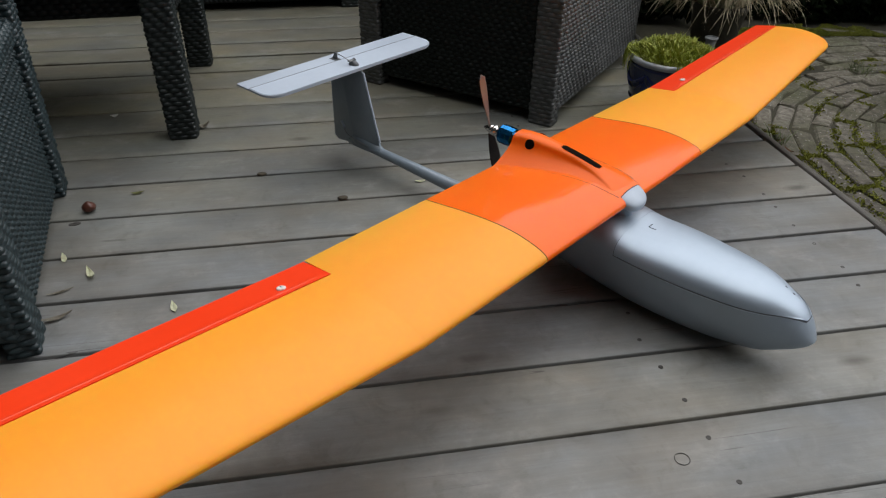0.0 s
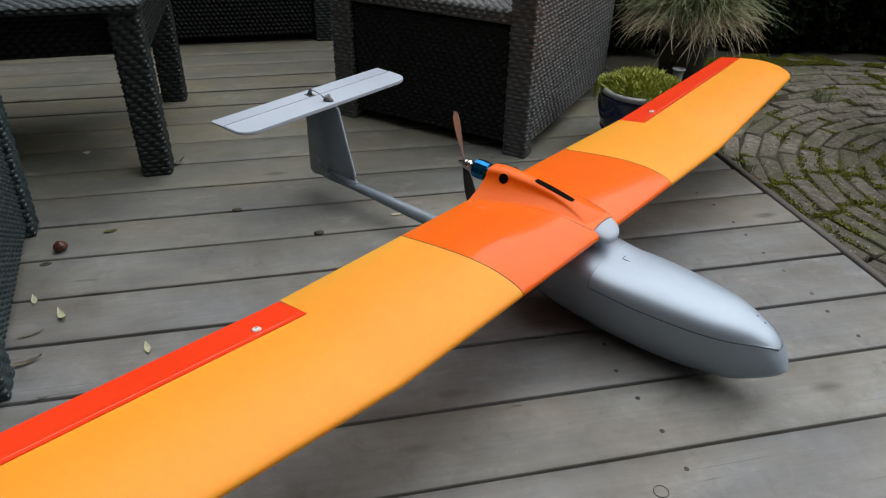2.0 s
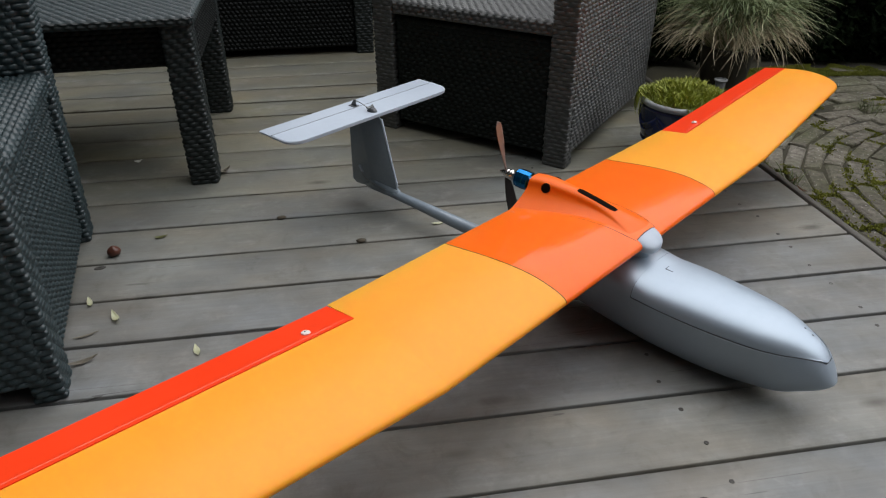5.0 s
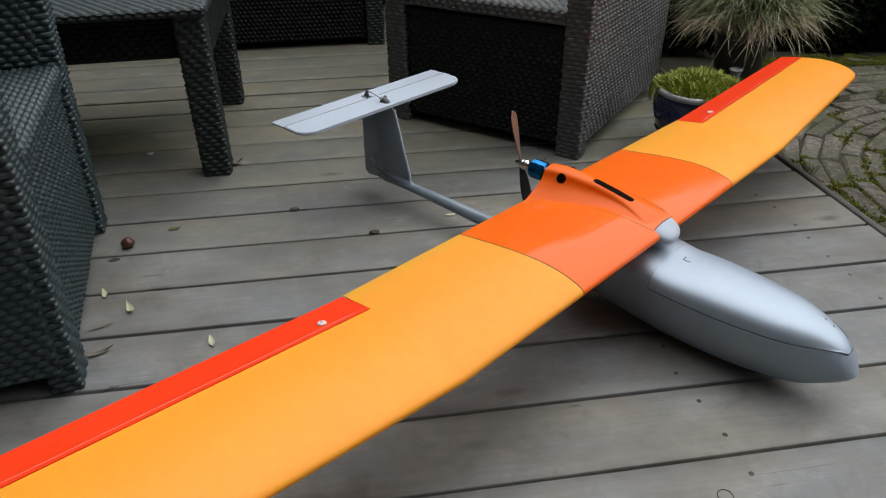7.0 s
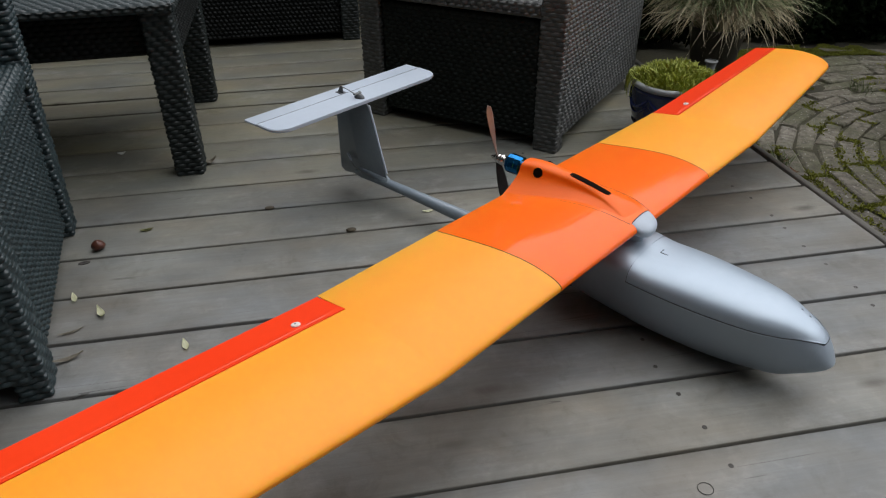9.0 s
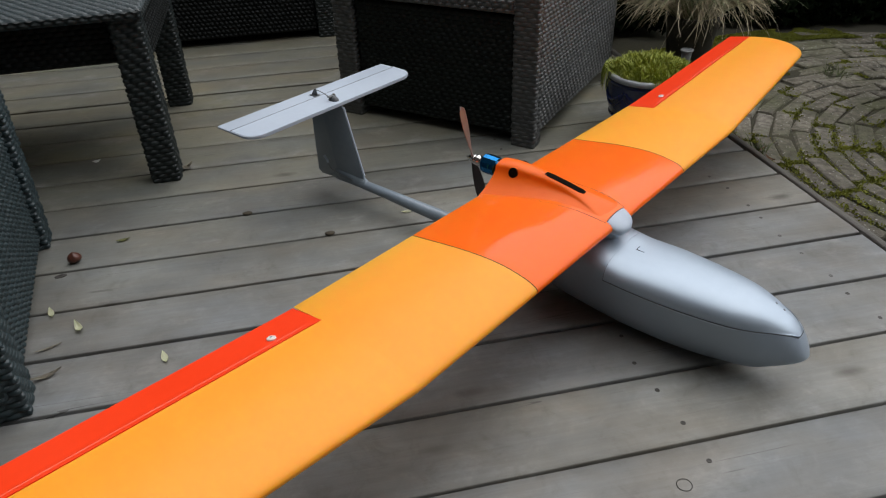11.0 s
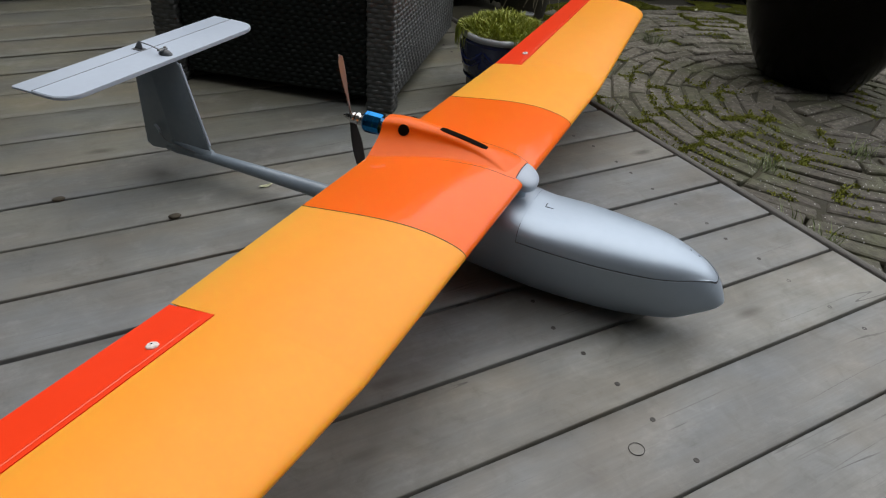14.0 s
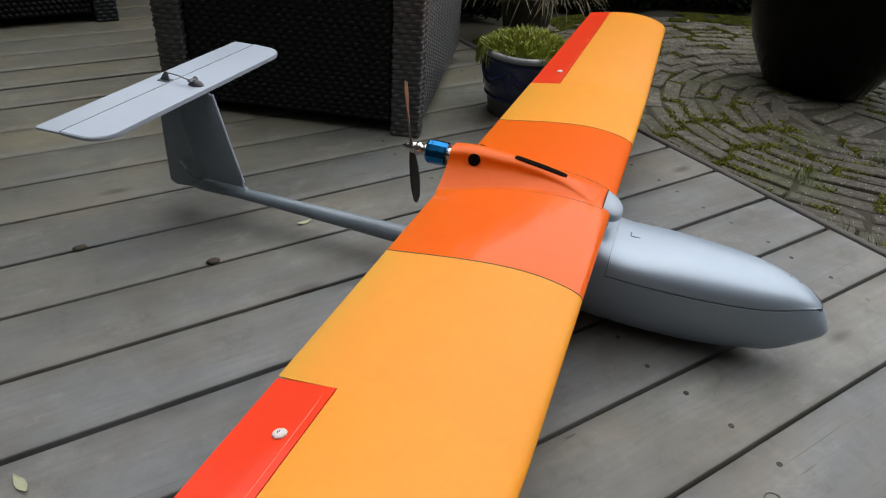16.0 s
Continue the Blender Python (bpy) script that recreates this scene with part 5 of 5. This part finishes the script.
# small glass dome on the paving by the pot
bm = bmesh.new()
turned(bm, [(0.055, 0.0), (0.056, 0.01), (0.05, 0.035), (0.034, 0.06), (0.012, 0.072), (0.002, 0.074)], 28)
single("plastic_cloche", bm, CLEAR, "cloudy grey plastic dome on the paving behind the flower pot", "garden cloche", pose(1.25, 1.24, GROUND_Z + 0.012), smooth=True)

# tall black glazed pot on the paving
bp_ = thing("black_planter", "large glossy black glazed planter standing on the paving", "plant pot", pose(2.12, 0.935, GROUND_Z + 0.01))
bm = bmesh.new()
turned(bm, [(0.1, 0.0), (0.15, 0.0), (0.165, 0.01), (0.195, 0.055), (0.24, 0.14), (0.276, 0.25), (0.296, 0.37), (0.29, 0.49), (0.268, 0.57), (0.26, 0.6), (0.27, 0.615), (0.265, 0.63), (0.245, 0.63), (0.235, 0.6), (0.23, 0.5)], 64, None, False)
part("body", bm, GLAZE_BLACK, bp_, "", True)
bm = bmesh.new()
turned(bm, [(0.001, 0.56), (0.1, 0.56), (0.238, 0.555)], 30)
part("soil", bm, EARTH, bp_)

# ---------- litter on the deck and the paving ----------


def leaf_mesh(l, w, curl):
    bm = bmesh.new()
    rows = []
    for i, t in enumerate(spread(0, 1, 8)):
        hw = w * math.sin(math.pi * min(1, max(0.03, t)) ** 0.9) * 0.5 + 0.0004
        z = curl * (t - 0.5) ** 2 * 4 + 0.0012
        rows.append([bm.verts.new((l * (t - 0.5), s * hw, z + abs(s) * curl * 0.35)) for s in (-1, -0.5, 0, 0.5, 1)])
    for a, b in zip(rows, rows[1:]):
        for i in range(4):
            bm.faces.new((a[i], a[i + 1], b[i + 1], b[i]))
    r = bmesh.ops.solidify(bm, geom=bm.faces[:], thickness=0.0005)
    return bm


def leaf(x, y, rz, l, w, curl, material, label, z=0.0):
    single("fallen_leaf", leaf_mesh(l, w, curl), material, label, "leaf", pose(x, y, z, 0, 0, rz), "fallen leaves", smooth=True)


KNOTS = []
bm = bmesh.new()
turned(bm, [(0.001, 0.0004), (0.6, 0.00035), (1.0, 0.0001), (1.0, -0.001)], 20, Matrix.Diagonal((0.012, 0.0065, 1, 1)))
KNOTS.append(("knot", bm, -0.564, 0.709, 12, "dark oval knot in a board"))
bm = bmesh.new()
tube(bm, [(0.0108 * math.cos(a), 0.0102 * math.sin(a), 0.0) for a in spread(0, 2 * math.pi, 28)], 0.0005, 5)
KNOTS.append(("knot_ring", bm, 0.448, -0.066, 0, "thin dark ring round a loose knot"))
PALE, DRY = "small pale cream fallen leaf on the deck", "small dry grey curled leaf on the deck"
leaf(-0.549, 0.577, 113, 0.036, 0.0105, 0.003, PALE_LEAF, PALE)
leaf(-0.484, 0.514, 118, 0.04, 0.0125, 0.008, PALE_LEAF, PALE)
leaf(-0.312, 0.389, 108, 0.034, 0.011, 0.003, PALE_LEAF, PALE)
leaf(-0.606, 1.278, 20, 0.022, 0.018, 0.004, CHIP, "tiny white chip lying on the deck")
leaf(-0.525, 0.466, 22, 0.045, 0.006, 0.003, GREY_LEAF, DRY)
leaf(-0.508, 0.388, 24, 0.05, 0.012, 0.007, GREY_LEAF, DRY)
leaf(-0.457, 0.823, 12, 0.03, 0.011, 0.003, OLIVE_LEAF, "small olive-yellow fallen leaf on the deck")
leaf(0.194, 0.781, 5, 0.03, 0.01, 0.003, PALE_LEAF, PALE)
leaf(-0.353, 1.165, 30, 0.04, 0.022, 0.012, GREY_LEAF, "crumpled brown leaf beside the table leg")
leaf(0.76, -0.3, 30, 0.03, 0.011, 0.003, OLIVE_LEAF, "narrow olive-green fallen leaf on the deck")
for x, y in ((0.006, 0.731), (-0.182, 0.872)):
    bm = bmesh.new()
    bmesh.ops.create_icosphere(bm, subdivisions=2, radius=0.009)
    for v in bm.verts:
        v.co = Vector((v.co.x * 1.3, v.co.y * 0.9, v.co.z * 0.5)) * (1 + 0.35 * noise.noise(v.co * 260))
    single("debris_clump", bm, DEBRIS, "small clump of brown debris in a gap of the deck", "debris", pose(x, y, 0.002), smooth=True)
bm = bmesh.new()
bmesh.ops.create_icosphere(bm, subdivisions=3, radius=0.0145)
for v in bm.verts:
    v.co = Vector((v.co.x, v.co.y * 0.92, v.co.z * 0.8 + 0.0025 * max(0, 1 - abs(v.co.x) / 0.006))) * (1 + 0.06 * noise.noise(v.co * 180))
single("nut", bm, NUT, "reddish brown nut lying on the deck", "nut", pose(-0.544, 0.757, 0.0115, 0, 0, 30), smooth=True)

rl = np.random.RandomState(8)
for i in range(34):
    a, r = rl.rand() * 6.283, 0.25 + 1.15 * math.sqrt(rl.rand())
    x, y = RING[0] + r * math.cos(a), RING[1] + r * math.sin(a)
    if x < EDGE_X + 0.08 or y > 2.0 or math.hypot(x - 2.12, y - 0.935) < 0.25:
        continue
    mat, lab = ((PALE_LEAF, "small pale fallen leaf on the paving"), (GREY_LEAF, "narrow dry leaf on the paving"), (YELLOW_LEAF, "small yellow fallen leaf on the paving"))[0 if i % 7 < 3 else 1 if i % 7 < 6 else 2]
    leaf(x, y, rl.rand() * 360, 0.028 + 0.02 * rl.rand(), 0.008 + 0.005 * rl.rand(), 0.003, mat, lab, GROUND_Z + 0.018)

for x, y, rz in ((1.205, 0.9, 40), (1.225, 0.87, 100), (1.2, 0.95, 160), (1.24, 0.93, 20), (1.215, 1.0, 75), (1.2, 0.83, 130)):
    leaf(x, y, rz, 0.035, 0.012, 0.006, DEAD_LEAF, "dry red-brown leaf caught along the deck edge", GROUND_Z + 0.014)

# small grass tufts
def tuft_root(rnd):
    cx, cy = TUFTS[rnd.randint(len(TUFTS))]
    return Vector((cx + 0.02 * rnd.normal(), cy + 0.02 * rnd.normal(), GROUND_Z + 0.005))


def tuft_shape(rnd, f):
    o = Vector((rnd.normal(), rnd.normal(), 0)) * 0.02
    l = 0.02 + 0.03 * rnd.rand()
    return [f, f + o * 0.4 + Vector((0, 0, l * 0.6)), f + o + Vector((0, 0, l))]


TUFTS = [(1.2, 0.28), (1.22, 0.2), (1.21, 0.93), (1.24, 0.02), (1.62, 1.62), (1.86, 1.42), (1.4, 0.5), (1.9, 0.35), (1.72, 0.45)]
ob = part("grass_tufts", blades(420, 32, tuft_root, tuft_shape, 0.0026), GRASS_GREEN, None)
tagged(ob, "small green grass tufts along the deck edge", "grass", kind="stuff")


# ---------- deck boards, screws, edging ----------
deck = thing("deck", "weathered grey timber deck of long boards", "deck", pose(0, 0, 0), kind="structure")
PITCH = 0.145
rd = np.random.RandomState(2)


def board_mesh(x0, x1, width, seed):
    """A board along x with softly rounded, slightly uneven long edges."""
    bm = bmesh.new()
    prof = [(-0.5, -0.026), (-0.5, -0.004), (-0.496, -0.0016), (-0.487, -0.0004), (-0.3, 0.0), (0.3, 0.0), (0.487, -0.0004), (0.496, -0.0016), (0.5, -0.004), (0.5, -0.026)]
    secs = []
    for i, x in enumerate(spread(x0, x1, 40)):
        wob = 0.0009 * noise.noise((x * 2.5, seed * 7.3, 0)) + 0.0004 * noise.noise((x * 14, seed * 3.1, 5))
        dz = 0.0008 * noise.noise((x * 1.3, seed * 5.7, 9))
        secs.append([(x, a * width + math.copysign(1, a) * wob, z + dz) for a, z in prof])
    rings(bm, secs)
    bmesh.ops.recalc_face_normals(bm, faces=bm.faces)
    return bm


bm = bmesh.new()
turned(bm, [(0.0006, -0.0004), (0.0022, -0.0001), (0.0036, 0.0002), (0.0042, -0.0006)], 10)
screw_mesh = bpy.data.meshes.new("screw")
bm.to_mesh(screw_mesh)
bm.free()
screw_mesh.materials.append(SCREW)
for n in range(-10, 21):
    gap = {0: 0.0065, 1: 0.0065, 2: 0.0085, 3: 0.009, 11: 0.014, 12: 0.014, 5: 0.0065, 6: 0.007}.get(n, 0.0058 + 0.0011 * rd.normal())
    b = part("board", board_mesh(-2.9, EDGE_X - 0.006 + 0.004 * rd.normal() * 0.6, PITCH - max(0.0036, gap), n), WOOD, deck, "", True)
    b.data.set_sharp_from_angle(angle=radians(50))
    b.location = (0, (n + 0.5) * PITCH, 0)
    if -4 <= n <= 14:
        for jx in (0.5, 0.97):
            for dy in (-0.04, 0.036):
                s = part("screw", screw_mesh, None, b)
                s.location = (jx + 0.006 * rd.normal(), dy + 0.004 * rd.normal(), 0.0004)
for name, bm, x, y, rz, label in KNOTS:
    part(name, bm, KNOT, deck, label).matrix_world = pose(x, y, 0.0005, 0, 0, rz)
for j, x in enumerate((-2.5, -1.5, -0.5, 0.5, 1.08)):
    bm = bmesh.new()
    box(bm, (x - 0.022, -1.5, -0.115), (x + 0.022, 3.1, -0.027))
    part("joist", bm, EDGING, deck, "dark joist under the boards")

bm = bmesh.new()
secs = []
for y in spread(-1.6, 3.1, 60):
    w = 0.003 * noise.noise((y * 1.6, 0, 4))
    z = 0.0015 * noise.noise((y * 3, 2, 4))
    secs.append([(EDGE_X + w + a, y, z + b) for a, b in ((0, -0.12), (0, 0.002), (0.003, 0.0045), (0.015, 0.0045), (0.019, 0.0015), (0.021, -0.12))])
rings(bm, secs)
bmesh.ops.recalc_face_normals(bm, faces=bm.faces)
single("trim", bm, EDGING, "dark weathered edging strip along the deck", "edging", kind="structure", smooth=True)

# ---------- ring paving of stone setts ----------
paving = thing("paving", "round paving of worn grey-brown stone setts with mossy joints", "paving", pose(0, 0, 0), kind="structure")
rp = np.random.RandomState(7)
RW, PL = 0.056, 0.188


def sett(inner, outer, w, seed):
    """A sett with worn edges: inner and outer half lengths along y, half width w along x."""
    r = np.random.RandomState(seed)
    q = [(-w, -inner), (w, -outer), (w, outer), (-w, inner)]
    q = [(x + 0.002 * r.normal(), y + 0.0032 * r.normal()) for x, y in q]
    vs = []
    for cut, z in ((0.0, -0.05), (0.0, -0.0065), (0.0022, -0.0022), (0.0075, 0.0)):
        for x, y in q:
            vs.append((x - math.copysign(cut, x), y - math.copysign(cut, y), z + (0.001 * r.normal() if z > -0.01 else 0)))
    fs = [(12, 13, 14, 15)]
    for a in range(3):
        fs += [(a * 4 + i, a * 4 + (i + 1) % 4, a * 4 + 4 + (i + 1) % 4, a * 4 + 4 + i) for i in range(4)]
    me = bpy.data.meshes.new("paver")
    me.from_pydata(vs, [], fs)
    me.materials.append(PAVER)
    return me


stones, seams = [], []
middle = sett(0.098, 0.098, 0.0245, 3)
for i in range(3):
    stones.append((RING[0] + 0.0, RING[1] - 0.054 + 0.054 * i, 90, middle))
for k in range(1, 46):
    mid = 0.085 + k * RW
    count = max(3, int(round(2 * math.pi * mid / PL)))
    half, w = math.pi / count, RW / 2 - 0.0029
    kinds = [sett((mid - w) * math.tan(half) - 0.0032, (mid + w) * math.tan(half) - 0.0032, w, 100 * k + j) for j in range(4)]
    shift = rp.rand()
    for i in range(count):
        a = 2 * math.pi * (i + shift) / count
        x, y = RING[0] + mid * math.cos(a), RING[1] + mid * math.sin(a)
        lim = 1.26 if radians(35) < a % (2 * math.pi) < radians(170) else 2.35
        if x > EDGE_X + 0.05 and mid < lim and y > -1.5 and not (x < 1.38 and y > 1.6):
            stones.append((x, y, math.degrees(a), kinds[rp.randint(4)]))
            if mid < 1.5:
                seams.append((mid, a, half))
stones.sort(key=lambda s: (s[0] - 1.45) ** 2 + (s[1] - 0.75) ** 2)
rv, rf = [], []
for i, (x, y, a, me) in enumerate(stones):
    m = pose(x, y, GROUND_Z + 0.007 + 0.0022 * rp.normal(), 1.2 * rp.normal(), 1.2 * rp.normal(), a + 2.4 * rp.normal())
    if i < 300:
        part("paver", me, None, paving).matrix_world = m
    else:
        k = len(rv)
        rv += [tuple(m @ v.co) for v in me.vertices]
        rf += [tuple(k + q for q in p.vertices) for p in me.polygons]
me = bpy.data.meshes.new("outer_pavers")
me.from_pydata(rv, [], rf)
ob = part("outer_pavers", me, PAVER, paving, "further setts of the round paving")
tagged(ob, kind="stuff")

# ---------- moss in the joints, on the border and along the deck's edge ----------


def mossy(x, y):
    """How thickly moss grows at a place: in patches, more on the shaded west side."""
    return 0.6 * noise.noise((x * 2.3, y * 2.3, 1)) + 0.75 * noise.noise((x * 9, y * 9, 4)) + 0.4 * max(0.0, 1 - math.hypot(x - 1.42, y - 0.88) / 0.45)


def moss_root(rnd):
    while True:
        k = rnd.rand()
        if k < 0.7:
            mid, a, half = seams[rnd.randint(len(seams))]
            if rnd.rand() < 0.55:
                r, a = mid + RW / 2 + 0.008 * rnd.normal(), a + (2 * rnd.rand() - 1) * half
            else:
                r, a = mid + (rnd.rand() - 0.5) * RW, a + half + 0.008 * rnd.normal() / mid
            limit = 0.16
        elif k < 0.9:
            a, r = radians(48 + 72 * rnd.rand()), 1.13 + 0.16 * rnd.rand()
            limit = -0.25
        else:
            y = -0.5 + 2.6 * rnd.rand()
            if noise.noise((0, y * 4, 3)) > 0.1:
                return Vector((EDGE_X + 0.026 + 0.03 * rnd.rand() ** 2, y, GROUND_Z + 0.006))
            continue
        x, y = RING[0] + r * math.cos(a), RING[1] + r * math.sin(a)
        if x > EDGE_X + 0.03 and mossy(x, y) > limit + 0.1 * rnd.rand():
            return Vector((x, y, GROUND_Z + 0.006))


def moss_shape(rnd, f):
    l = 0.0035 + 0.0045 * rnd.rand()
    d = Vector((rnd.normal() * 0.7, rnd.normal() * 0.7, 1)).normalized()
    return [f, f + d * l * 0.6, f + d * l]


ob = part("moss_tufts", blades(80000, 31, moss_root, moss_shape, 0.0055), MOSS, None)
tagged(ob, "bright green moss growing in the joints of the paving", "moss", kind="stuff")
